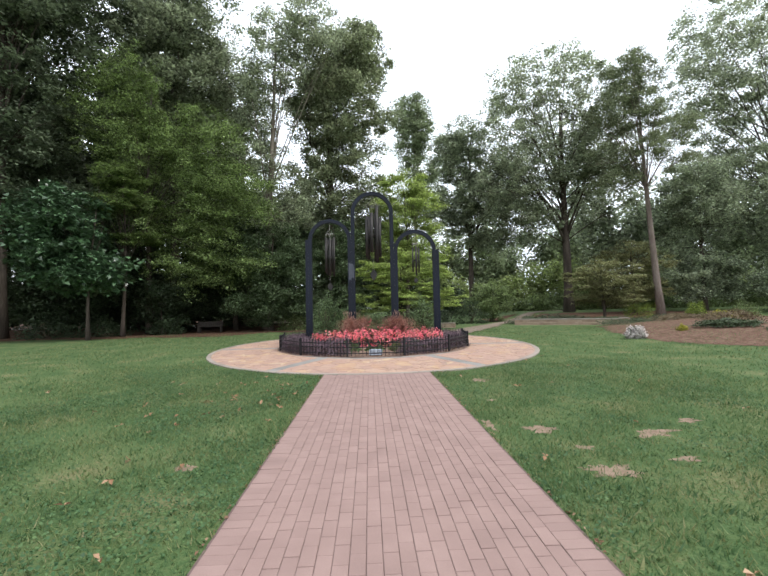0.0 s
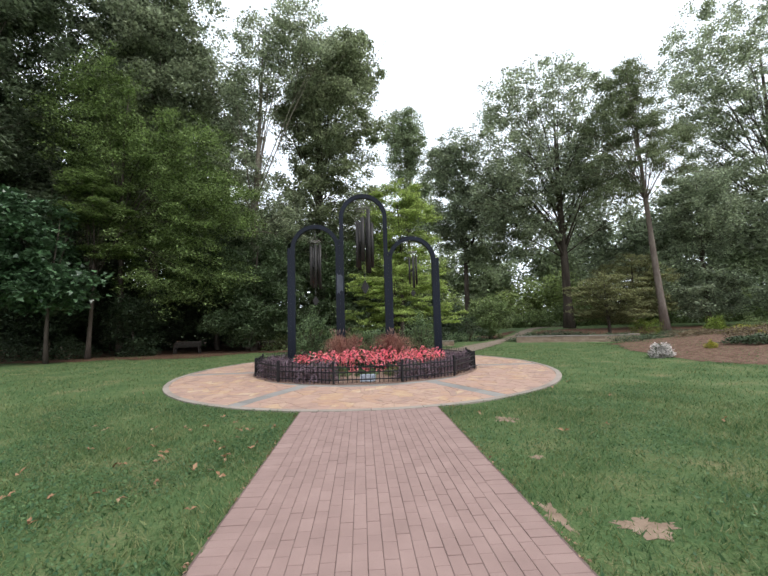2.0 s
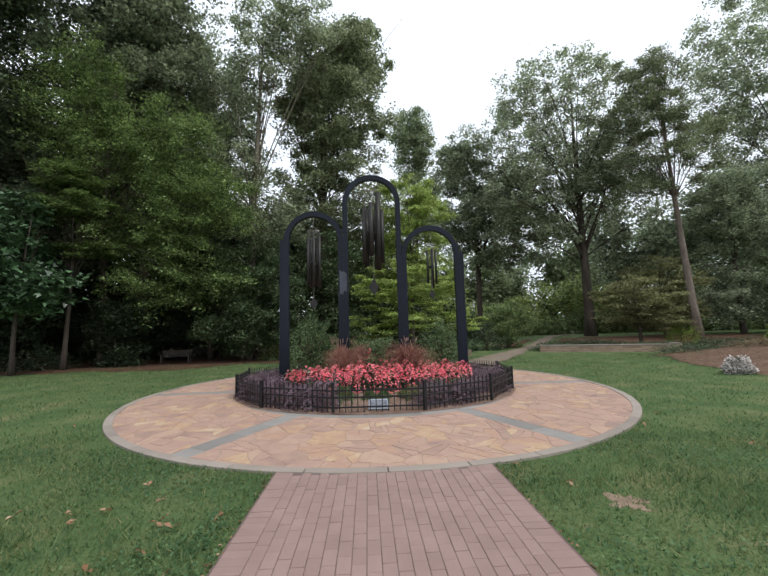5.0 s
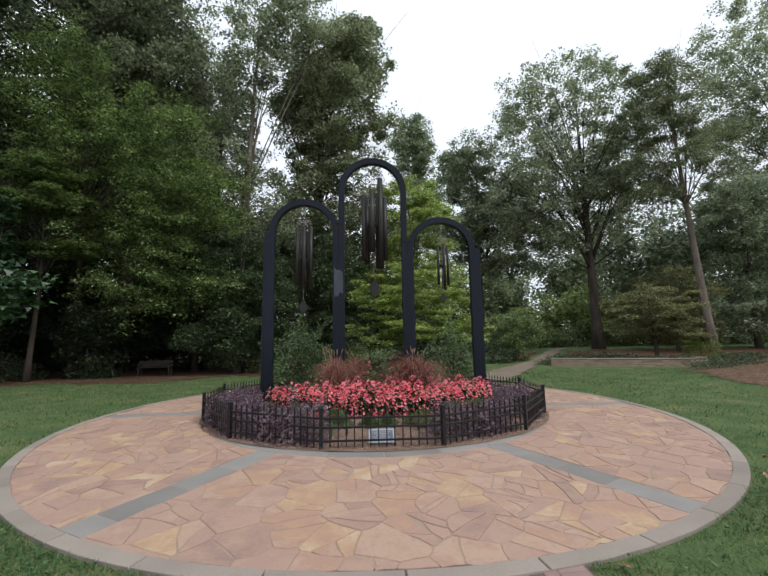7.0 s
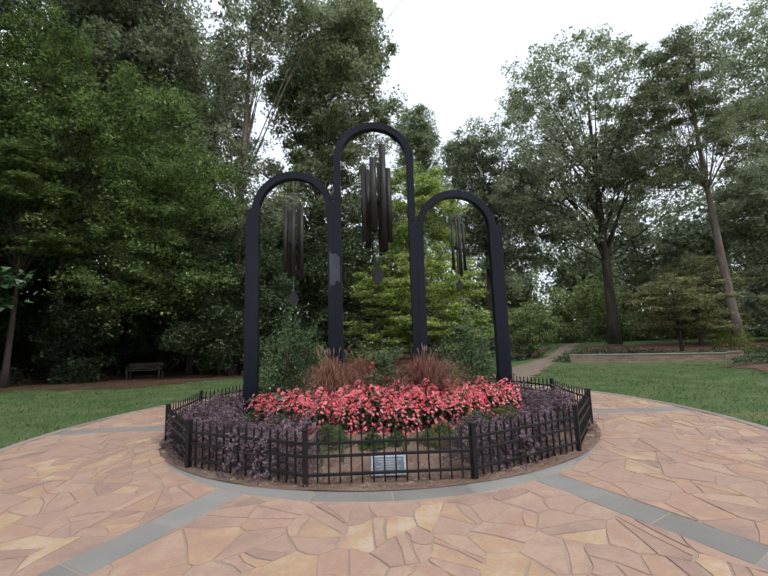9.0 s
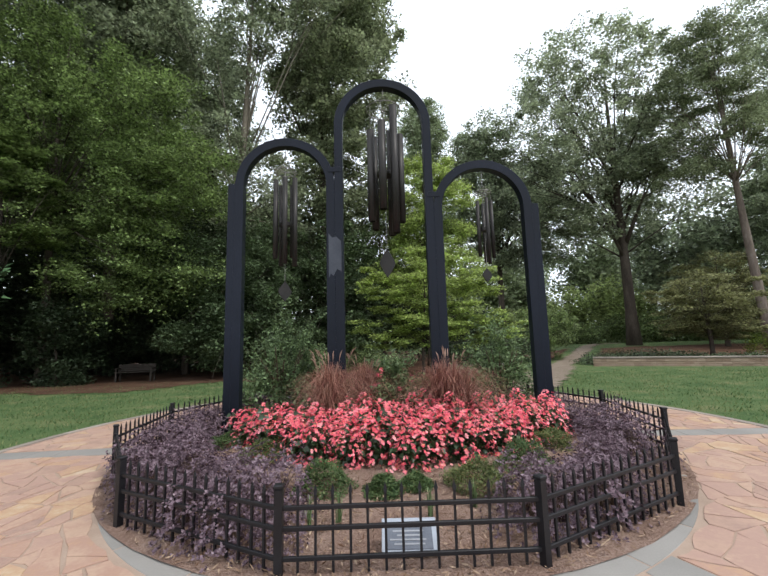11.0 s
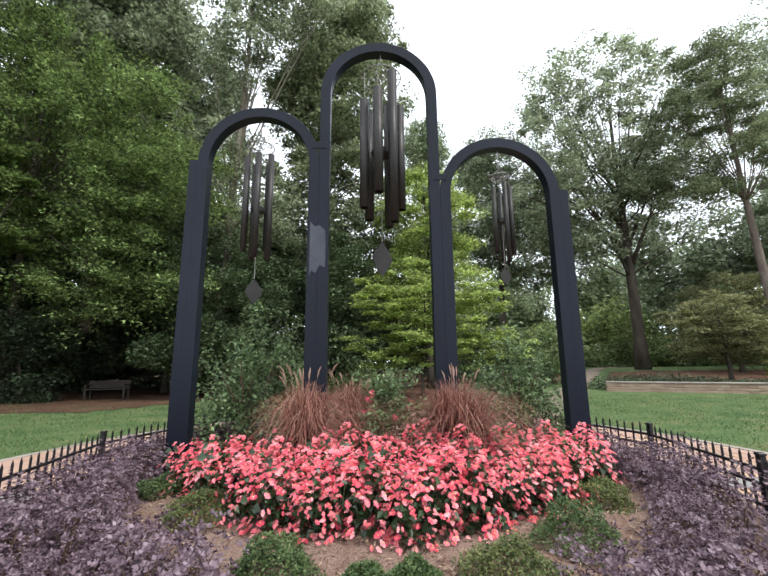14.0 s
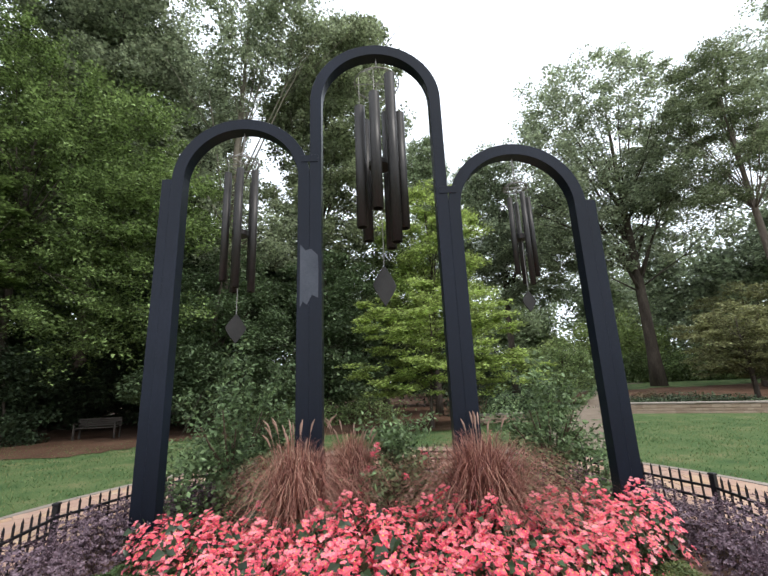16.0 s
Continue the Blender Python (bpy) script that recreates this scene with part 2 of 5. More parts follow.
class Build:
    """Gathers solids into one mesh."""

    def __init__(self):
        self.v, self.f = [], []

    def box(self, c, s, rz=0.0, bevel=0.0):
        """A box at centre c of size s, turned rz radians, its upright and level edges cut by bevel."""
        hx, hy, hz = s[0] / 2, s[1] / 2, s[2] / 2
        ca, sa, k = math.cos(rz), math.sin(rz), len(self.v)
        b = min(bevel, hx * 0.9, hy * 0.9, hz * 0.9)
        if b <= 0:
            rings = [(-hz, 0), (hz, 0)]
        else:
            rings = [(-hz, b), (-hz + b, 0), (hz - b, 0), (hz, b)]
        for z, i in rings:
            for x, y in ((-hx + i, -hy + i), (hx - i, -hy + i), (hx - i, hy - i), (-hx + i, hy - i)):
                self.v.append((c[0] + x * ca - y * sa, c[1] + x * sa + y * ca, c[2] + z))
        for r in range(len(rings) - 1):
            for i in range(4):
                j = (i + 1) % 4
                self.f.append((k + 4 * r + i, k + 4 * r + j, k + 4 * r + 4 + j, k + 4 * r + 4 + i))
        self.f.append((k + 3, k + 2, k + 1, k))
        e = k + 4 * (len(rings) - 1)
        self.f.append((e, e + 1, e + 2, e + 3))
        return self

    def tube(self, pts, radii, sides=6, cap=True):
        k0 = len(self.v)
        pts = [Vector(p) for p in pts]
        up = Vector((0.31, 0.95, 0.05))
        for i, p in enumerate(pts):
            d = (pts[min(i + 1, len(pts) - 1)] - pts[max(i - 1, 0)]).normalized()
            u = d.cross(up).normalized()
            w = d.cross(u)
            for s in range(sides):
                an = 2 * math.pi * s / sides
                self.v.append(tuple(p + (u * math.cos(an) + w * math.sin(an)) * radii[i]))
        for i in range(len(pts) - 1):
            for s in range(sides):
                t = (s + 1) % sides
                self.f.append((k0 + i * sides + s, k0 + i * sides + t, k0 + (i + 1) * sides + t, k0 + (i + 1) * sides + s))
        if cap:
            self.f.append(tuple(k0 + s for s in reversed(range(sides))))
            self.f.append(tuple(k0 + (len(pts) - 1) * sides + s for s in range(sides)))
        return self

    def prism(self, outline, z0, z1, inset=0.0):
        """An upright prism over an outline of (x, y), its top edge drawn in by inset."""
        k, n = len(self.v), len(outline)
        cx, cy = sum(p[0] for p in outline) / n, sum(p[1] for p in outline) / n
        self.v += [(x, y, z0) for x, y in outline]
        if inset:
            self.v += [(x, y, z1 - inset) for x, y in outline]
        for x, y in outline:
            d = math.hypot(x - cx, y - cy) or 1
            q = max(0.0, 1 - inset / d)
            self.v.append((cx + (x - cx) * q, cy + (y - cy) * q, z1))
        rows = 3 if inset else 2
        for r in range(rows - 1):
            for i in range(n):
                j = (i + 1) % n
                self.f.append((k + r * n + i, k + r * n + j, k + r * n + n + j, k + r * n + n + i))
        self.f.append(tuple(k + (rows - 1) * n + i for i in range(n)))
        return self

    def mesh(self, name, mat, smooth=False):
        return mesh_of(name, self.v, self.f, mat, smooth)


def part(name, me, parent, label="", at=None):
    ob = new(name, me)
    ob.parent = parent
    if at is not None:
        ob.matrix_basis = at
    return tagged(ob, label) if label else ob


def thing(name, at, label, category, group="", kind=""):
    return tagged(bpy_place(new(name), at), label, category, group, kind)


def bpy_place(ob, at):
    ob.matrix_basis = at if isinstance(at, Matrix) else Matrix.Translation(at)
    return ob


def smooth01(v):
    v = min(1.0, max(0.0, v))
    return v * v * (3 - 2 * v)


def ground_z(x, y):
    """Height of the lawn: level round the path, swelling into the planted mound and rising towards the far trees."""
    z = -0.02
    z += 0.62 * smooth01(1.2 - math.hypot((x - 18.6) / 8.0, (y - 9.8) / 7.0))
    z += 0.6 * smooth01((y - 24) / 12) * smooth01((x - 9) / 9)
    z += 0.012 * noise.noise(Vector((x * 0.7, y * 0.7, 3.1)))
    return z


CX, CY = 0.03, 7.0            # centre of the round pavement
R_BED, R_RING, R_FLAG, R_OUT = 3.93, 4.17, 6.86, 7.02

# ---- ground, path, pavement ----
axis = [math.copysign((math.exp(abs(s) * 4.6) - 1) * 9.0, s) for s in np.linspace(-1, 1, 181)]
gv = [(x, y + 6, ground_z(x, y + 6)) for y in axis for x in axis]
W = len(axis)
gf = [(j * W + i, j * W + i + 1, (j + 1) * W + i + 1, (j + 1) * W + i) for j in range(W - 1) for i in range(W - 1)]
ground = tagged(new("ground", mesh_of("ground", gv, gf, LAWN, True)), "mown green lawn with dry and bare patches", "lawn", kind="structure")


def draped(name, mat, inside, x0, x1, y0, y1, step, lift, label, category="ground"):
    """A sheet laid on the lawn over the cells whose centres lie inside."""
    nx, ny = int((x1 - x0) / step) + 1, int((y1 - y0) / step) + 1
    verts, index, faces = [], {}, []

    def vert(i, j):
        if (i, j) not in index:
            x, y = x0 + i * step, y0 + j * step
            x, y = x + 0.35 * step * noise.noise(Vector((x, y, 1.7))), y + 0.35 * step * noise.noise(Vector((x, y, 8.2)))
            index[(i, j)] = len(verts)
            verts.append((x, y, ground_z(x, y) + lift))
        return index[(i, j)]
    for i in range(nx):
        for j in range(ny):
            x, y = x0 + (i + 0.5) * step, y0 + (j + 0.5) * step
            if inside(x, y):
                faces.append((vert(i, j), vert(i + 1, j), vert(i + 1, j + 1), vert(i, j + 1)))
    return tagged(new(name, mesh_of(name, verts, faces, mat, True)), label, category, kind="structure")


def wob(x, y, s=0.5, amp=0.6):
    return amp * noise.noise(Vector((x * s, y * s, 0.4)))


def on_woods(x, y):
    edge = 15.2 if x < -9.5 else 15.2 + 2.4 * smooth01((x + 9.5) / 3.0)
    if x > 3.5:
        edge += (x - 3.5) * 4.0
    return y > edge + wob(x, y)


def on_mound(x, y):
    return math.hypot(x - 18.4, y - 8.0) < 7.4 + wob(x, y, 0.35, 0.8)


TRAIL = [(4.6, 13.2), (6.2, 16.0), (8.6, 20.0), (12.5, 26.5), (17.5, 34.0), (22.5, 42.0), (27.0, 45.0)]


def trail_distance(x, y):
    best = 99.0
    for (ax, ay), (bx, by) in zip(TRAIL, TRAIL[1:]):
        dx, dy = bx - ax, by - ay
        s = min(1, max(0, ((x - ax) * dx + (y - ay) * dy) / (dx * dx + dy * dy)))
        best = min(best, math.hypot(x - ax - s * dx, y - ay - s * dy))
    return best


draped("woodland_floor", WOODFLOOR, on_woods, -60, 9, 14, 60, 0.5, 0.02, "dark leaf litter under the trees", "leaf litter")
draped("mulch_mound", MOUND_MULCH, on_mound, 8, 28, -1, 17, 0.25, 0.02, "reddish-brown bark mulch on a low mound", "mulch bed")
def on_shrub_bed(x, y):
    return y > 21.5 - 0.48 * (x - 10.9) + abs(wob(x, y)) and y < 33 + wob(x, y, 0.3, 2.0) and 11 < x < 36 and y > 13 + 0.25 * x and trail_distance(x, y) > 1.3


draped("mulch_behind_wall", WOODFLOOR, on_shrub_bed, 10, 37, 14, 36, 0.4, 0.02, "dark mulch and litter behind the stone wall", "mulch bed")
draped("trail", TRODDEN, lambda x, y: trail_distance(x, y) < 0.85 - 0.3 * smooth01((y - 17) / 6) + wob(x, y, 0.8, 0.2) and math.hypot(x - CX, y - CY) > 7.0, 2, 30, 12, 48, 0.3, 0.045, "pale trodden earth path curving to the trees", "path")

# ---- arches and chimes ----
BAR, DEEP, ARCH_Y = 0.15, 0.17, 7.36
PITCH, ARCH_R = 1.765, 0.8825
ARCHES = [(-1.735, 4.33), (0.03, 5.47), (1.795, 3.85)]         # centre x, height at which the curve springs


def bent_bar(pts_out, pts_in, deep, mat, name):
    """A flat bar between an outer and an inner outline in the x-z plane, with cut edges."""
    b = 0.002
    v, f = [], []
    n = len(pts_out)
    for (ox, oz), (ix, iz) in zip(pts_out, pts_in):
        d = Vector((ox - ix, oz - iz)).normalized() * b
        h = deep / 2
        for x, z, y in ((ox, oz, -h + b), (ox - d.x, oz - d.y, -h), (ix + d.x, iz + d.y, -h), (ix, iz, -h + b),
                        (ix, iz, h - b), (ix + d.x, iz + d.y, h), (ox - d.x, oz - d.y, h), (ox, oz, h - b)):
            v.append((x, y, z))
    for i in range(n - 1):
        for s in range(8):
            t = (s + 1) % 8
            f.append((8 * i + s, 8 * i + t, 8 * i + 8 + t, 8 * i + 8 + s))
    f.append(tuple(reversed(range(8))))
    f.append(tuple(8 * (n - 1) + s for s in range(8)))
    return mesh_of(name, v, f, mat)


sculpture = thing("arch_sculpture", (0, ARCH_Y, 0), "three tall blue-black painted steel arches in the flower bed", "sculpture")
for ax, spring in ARCHES:
    outer, inner = [(ax - ARCH_R, 0.0)], [(ax - ARCH_R + BAR, 0.0)]
    for i in range(33):
        an = math.pi - math.pi * i / 32
        outer.append((ax + ARCH_R * math.cos(an), spring + ARCH_R * math.sin(an)))
        inner.append((ax + (ARCH_R - BAR) * math.cos(an), spring + (ARCH_R - BAR) * math.sin(an)))
    outer.append((ax + ARCH_R, 0.0))
    inner.append((ax + ARCH_R - BAR, 0.0))
    # neighbouring arches touch: draw this one in by 2 mm
    part("arch", bent_bar([(ax + (x - ax) * 0.9997, z) for x, z in outer], inner, DEEP, STEEL, "arch"), sculpture)
for x0, x1, top in ((-2.735, -2.618, 4.36), (2.678, 2.795, 3.9)):
    part("side_post", Build().box(((x0 + x1) / 2, 0, top / 2), (x1 - x0, DEEP - 0.003, top), bevel=0.002).mesh("side_post", STEEL), sculpture)
for x, z in ((-0.853, 4.6), (0.912, 4.1)):
    part("joint_plate", Build().box((x, -DEEP / 2 - 0.003, z), (0.22, 0.012, 0.1), bevel=0.004).mesh("joint_plate", STEEL), sculpture)

# Paler irregular patch on the front of the second post.
PALE_STEEL = material("pale_grey_blue_steel", [(0.3, (0.04, 0.045, 0.06)), (0.7, (0.075, 0.082, 0.1))], scale=3, fine=50, bump=0.1, rough=0.5)
patch_v = [(x, -DEEP / 2 - 0.0045, z) for x, z in ((-0.965, 2.62), (-0.93, 2.7), (-0.88, 2.66), (-0.82, 2.78), (-0.745, 2.74), (-0.74, 3.1), (-0.75, 3.28), (-0.83, 3.36), (-0.9, 3.34), (-0.965, 3.42))]
part("pale_patch", mesh_of("pale_patch", patch_v, [tuple(range(len(patch_v)))], PALE_STEEL), sculpture, "paler grey-blue patch on the post")


def wind_chime(x, hook, ring_z, ring_r, tubes, tube_r, clapper_z, clapper_r, sail_z, sail_w, sail_h, sail_turn, label):
    """hook: height of the arch's underside; tubes: (angle in degrees, top, bottom)."""
    c = thing("wind_chime", (x, ARCH_Y, 0), label, "wind chime", "chimes under the arches")
    b = Build()
    ring = [(ring_r * math.cos(2 * math.pi * i / 28), ring_r * math.sin(2 * math.pi * i / 28), ring_z) for i in range(29)]
    b.tube(ring, [0.009] * 29, 5)
    for i in range(3):
        an = math.pi * i / 3
        b.tube([(ring_r * math.cos(an), ring_r * math.sin(an), ring_z), (-ring_r * math.cos(an), -ring_r * math.sin(an), ring_z)], [0.006] * 2, 5)
    part("ring", b.mesh("ring", WIRE, True), c, "round wire hoop with crossed spokes")
    b = Build()
    for i in range(4):
        an = math.pi / 4 + math.pi * i / 2
        b.tube([(ring_r * math.cos(an), ring_r * math.sin(an), ring_z), (0, 0, ring_z + ring_r * 0.9)], [0.004] * 2, 4)
    part("hanger", b.mesh("hanger", WIRE), c)
    b = Build()
    n = max(3, int((hook - ring_z - ring_r * 0.9) / 0.05))
    for i in range(n):
        z0 = ring_z + ring_r * 0.9 + (hook - ring_z - ring_r * 0.9) * i / n
        b.box((0, 0, z0 + 0.025), (0.02 if i % 2 else 0.008, 0.008 if i % 2 else 0.02, 0.056), bevel=0.003)
    part("chain", b.mesh("chain", WIRE), c)
    for an, top, bottom in tubes:
        px, py = ring_r * 0.92 * math.cos(radians(an)), ring_r * 0.92 * math.sin(radians(an))
        b, k, s = Build(), 0, 18
        for r, z in ((tube_r * 0.88, top - 0.03), (tube_r * 0.88, top), (tube_r, top), (tube_r, bottom), (tube_r * 0.88, bottom), (tube_r * 0.88, bottom + 0.25)):
            b.v += [(r * math.cos(2 * math.pi * i / s), r * math.sin(2 * math.pi * i / s), z) for i in range(s)]
        for j in range(5):
            b.f += [(j * s + i, j * s + (i + 1) % s, (j + 1) * s + (i + 1) % s, (j + 1) * s + i) for i in range(s)]
        me = b.mesh("tube", TUBE)
        me.polygons.foreach_set("use_smooth", [30 <= p.index < 0 or s * 2 <= p.index < s * 3 for p in me.polygons])
        part("tube", me, c, at=Matrix.Translation((px, py, 0)))
        part("cord", Build().tube([(px, py, top - 0.02), (px, py, ring_z)], [0.004] * 2, 4).mesh("cord", WIRE), c)
    b = Build()
    s = 24
    for r, z in ((clapper_r * 0.95, -0.035), (clapper_r, -0.028), (clapper_r, 0.028), (clapper_r * 0.95, 0.035)):
        b.v += [(r * math.cos(2 * math.pi * i / s), r * math.sin(2 * math.pi * i / s), clapper_z + z) for i in range(s)]
    for j in range(3):
        b.f += [(j * s + i, j * s + (i + 1) % s, (j + 1) * s + (i + 1) % s, (j + 1) * s + i) for i in range(s)]
    b.f += [tuple(reversed(range(s))), tuple(range(3 * s, 4 * s))]
    part("clapper", b.mesh("clapper", TUBE), c)
    part("clapper_cord", Build().tube([(0, 0, sail_z), (0, 0, ring_z)], [0.005] * 2, 4).mesh("clapper_cord", WIRE), c)
    ca, sa = math.cos(radians(sail_turn)), math.sin(radians(sail_turn))
    prof = [(0, 0.5), (0.26, 0.28), (0.42, 0.12), (0.5, 0), (0.42, -0.12), (0.26, -0.28), (0, -0.5), (-0.26, -0.28), (-0.42, -0.12), (-0.5, 0), (-0.42, 0.12), (-0.26, 0.28)]
    v, n = [], len(prof)
    for t in (-0.008, 0.008):
        v += [(px * sail_w * ca - t * sa, px * sail_w * sa + t * ca, sail_z + pz * sail_h) for px, pz in prof]
    f = [tuple(reversed(range(n))), tuple(range(n, 2 * n))] + [(i, (i + 1) % n, n + (i + 1) % n, n + i) for i in range(n)]
    part("sail", mesh_of("sail", v, f, SAIL), c, "flat pointed wind sail")
    return c


wind_chime(0.06, 6.19, 5.78, 0.31, [(-150, 5.3, 3.6), (-100, 5.4, 3.78), (-55, 5.72, 3.36), (-12, 5.25, 3.6), (65, 5.5, 3.45), (130, 5.35, 3.55)], 0.07, 4.52, 0.15, 2.88, 0.3, 0.52, 18, "large dark bronze wind chime with six thick tubes")
wind_chime(-1.74, 5.05, 4.6, 0.2, [(-140, 4.4, 2.98), (-80, 4.42, 2.88), (-15, 4.46, 2.85), (60, 4.4, 3.05), (125, 4.4, 2.9)], 0.046, 3.62, 0.1, 2.42, 0.24, 0.36, 30, "dark bronze wind chime with five tubes under a wire hoop")
wind_chime(1.82, 4.57, 4.14, 0.15, [(-150, 3.96, 2.95), (-80, 4.0, 2.8), (-10, 3.98, 2.93), (75, 3.98, 2.88)], 0.033, 3.45, 0.075, 2.62, 0.2, 0.26, 20, "slim dark bronze wind chime with four tubes")

# ---- fence ----
SIDES, FENCE_R = 13, 3.82
fence = thing("fence", (CX, CY, 0), "low black iron picket fence ringing the flower bed", "fence")
corners = [(0.968 * FENCE_R * math.sin(math.pi * (2 * i + 1) / SIDES), -FENCE_R * math.cos(math.pi * (2 * i + 1) / SIDES)) for i in range(SIDES)]
post_b = Build().box((0, 0, 0.275), (0.055, 0.055, 0.55), bevel=0.004).box((0, 0, 0.565), (0.066, 0.066, 0.03), bevel=0.008)
post_me = post_b.mesh("post", IRON)
pick = Build().box((0, 0, 0.245), (0.017, 0.017, 0.49), bevel=0.002)
k = len(pick.v)
pick.v += [(-0.0085, -0.0085, 0.49), (0.0085, -0.0085, 0.49), (0.0085, 0.0085, 0.49), (-0.0085, 0.0085, 0.49), (-0.013, -0.006, 0.508), (0.013, -0.006, 0.508), (0.013, 0.006, 0.508), (-0.013, 0.006, 0.508), (0, 0, 0.555)]
pick.f += [(k + i, k + (i + 1) % 4, k + 4 + (i + 1) % 4, k + 4 + i) for i in range(4)] + [(k + 4 + i, k + 4 + (i + 1) % 4, k + 8) for i in range(4)]
pick_me = pick.mesh("picket", IRON)
length = 2 * FENCE_R * math.sin(math.pi / SIDES)
rail_me = Build().box((0, 0, 0), (length - 0.05, 0.026, 0.03), bevel=0.004).mesh("rail", IRON)
for i in range(SIDES):
    (x0, y0), (x1, y1) = corners[i - 1], corners[i]
    an = math.atan2(y1 - y0, x1 - x0)
    part("post", post_me, fence, at=pose(x0, y0, 0, 0, 0, math.degrees(an)))
    panel = new("panel")
    panel.parent = fence
    panel.matrix_basis = pose((x0 + x1) / 2, (y0 + y1) / 2, 0, 0, 0, math.degrees(an))
    span = math.hypot(x1 - x0, y1 - y0) / length
    for z in (0.11, 0.295, 0.425):
        part("rail", rail_me, panel, at=Matrix.Translation((0, 0, z)) @ Matrix.Diagonal((span, 1, 1, 1)))
    for p in range(14):
        part("picket", pick_me, panel, at=pose((p - 6.5) * 0.1205 * span, 0, 0.018, 0, 0.5 * math.sin(i * 5 + p * 3), 0))

# ---- trees ----


def leaf_quads(pos, size, rng, up=0.5, aspect=0.5, droop=0.0):
    """Rhombic leaves at the places pos: an array (n, 4, 3)."""
    n = len(pos)
    nrm = rng.normal(size=(n, 3))
    nrm[:, 2] = np.abs(nrm[:, 2]) + up
    nrm /= np.linalg.norm(nrm, axis=1, keepdims=True)
    d = rng.normal(size=(n, 3))
    d[:, 2] -= droop
    d -= nrm * np.sum(d * nrm, axis=1, keepdims=True)
    d /= np.linalg.norm(d, axis=1, keepdims=True) + 1e-9
    s = np.cross(nrm, d)
    ln = size * rng.uniform(0.6, 1.35, (n, 1))
    w = ln * aspect * 0.5
    return np.stack([pos, pos + d * ln * 0.45 + s * w, pos + d * ln, pos + d * ln * 0.45 - s * w], axis=1)


def leaf_tris(pos, size, rng, up=0.5, aspect=0.5, droop=0.0):
    """Plain pointed leaves, for what is seen from far off."""
    q = leaf_quads(pos, size, rng, up, aspect * 1.25, droop)
    return q[:, 1:4]


def puffs_in(envelopes, rng):
    """Centres for the clumps: spread towards the skin of each ellipsoid (x, y, z, rx, ry, rz, count)."""
    out = []
    for cx, cy, cz, rx, ry, rz, n in envelopes:
        n = int(n * 2.3)
        d = rng.normal(size=(n, 3))
        d /= np.linalg.norm(d, axis=1, keepdims=True)
        r = rng.uniform(0.1, 1.0, (n, 1)) ** 0.5
        out.append(np.array([cx, cy, cz]) + d * r * np.array([rx, ry, rz]))
    return np.concatenate(out)


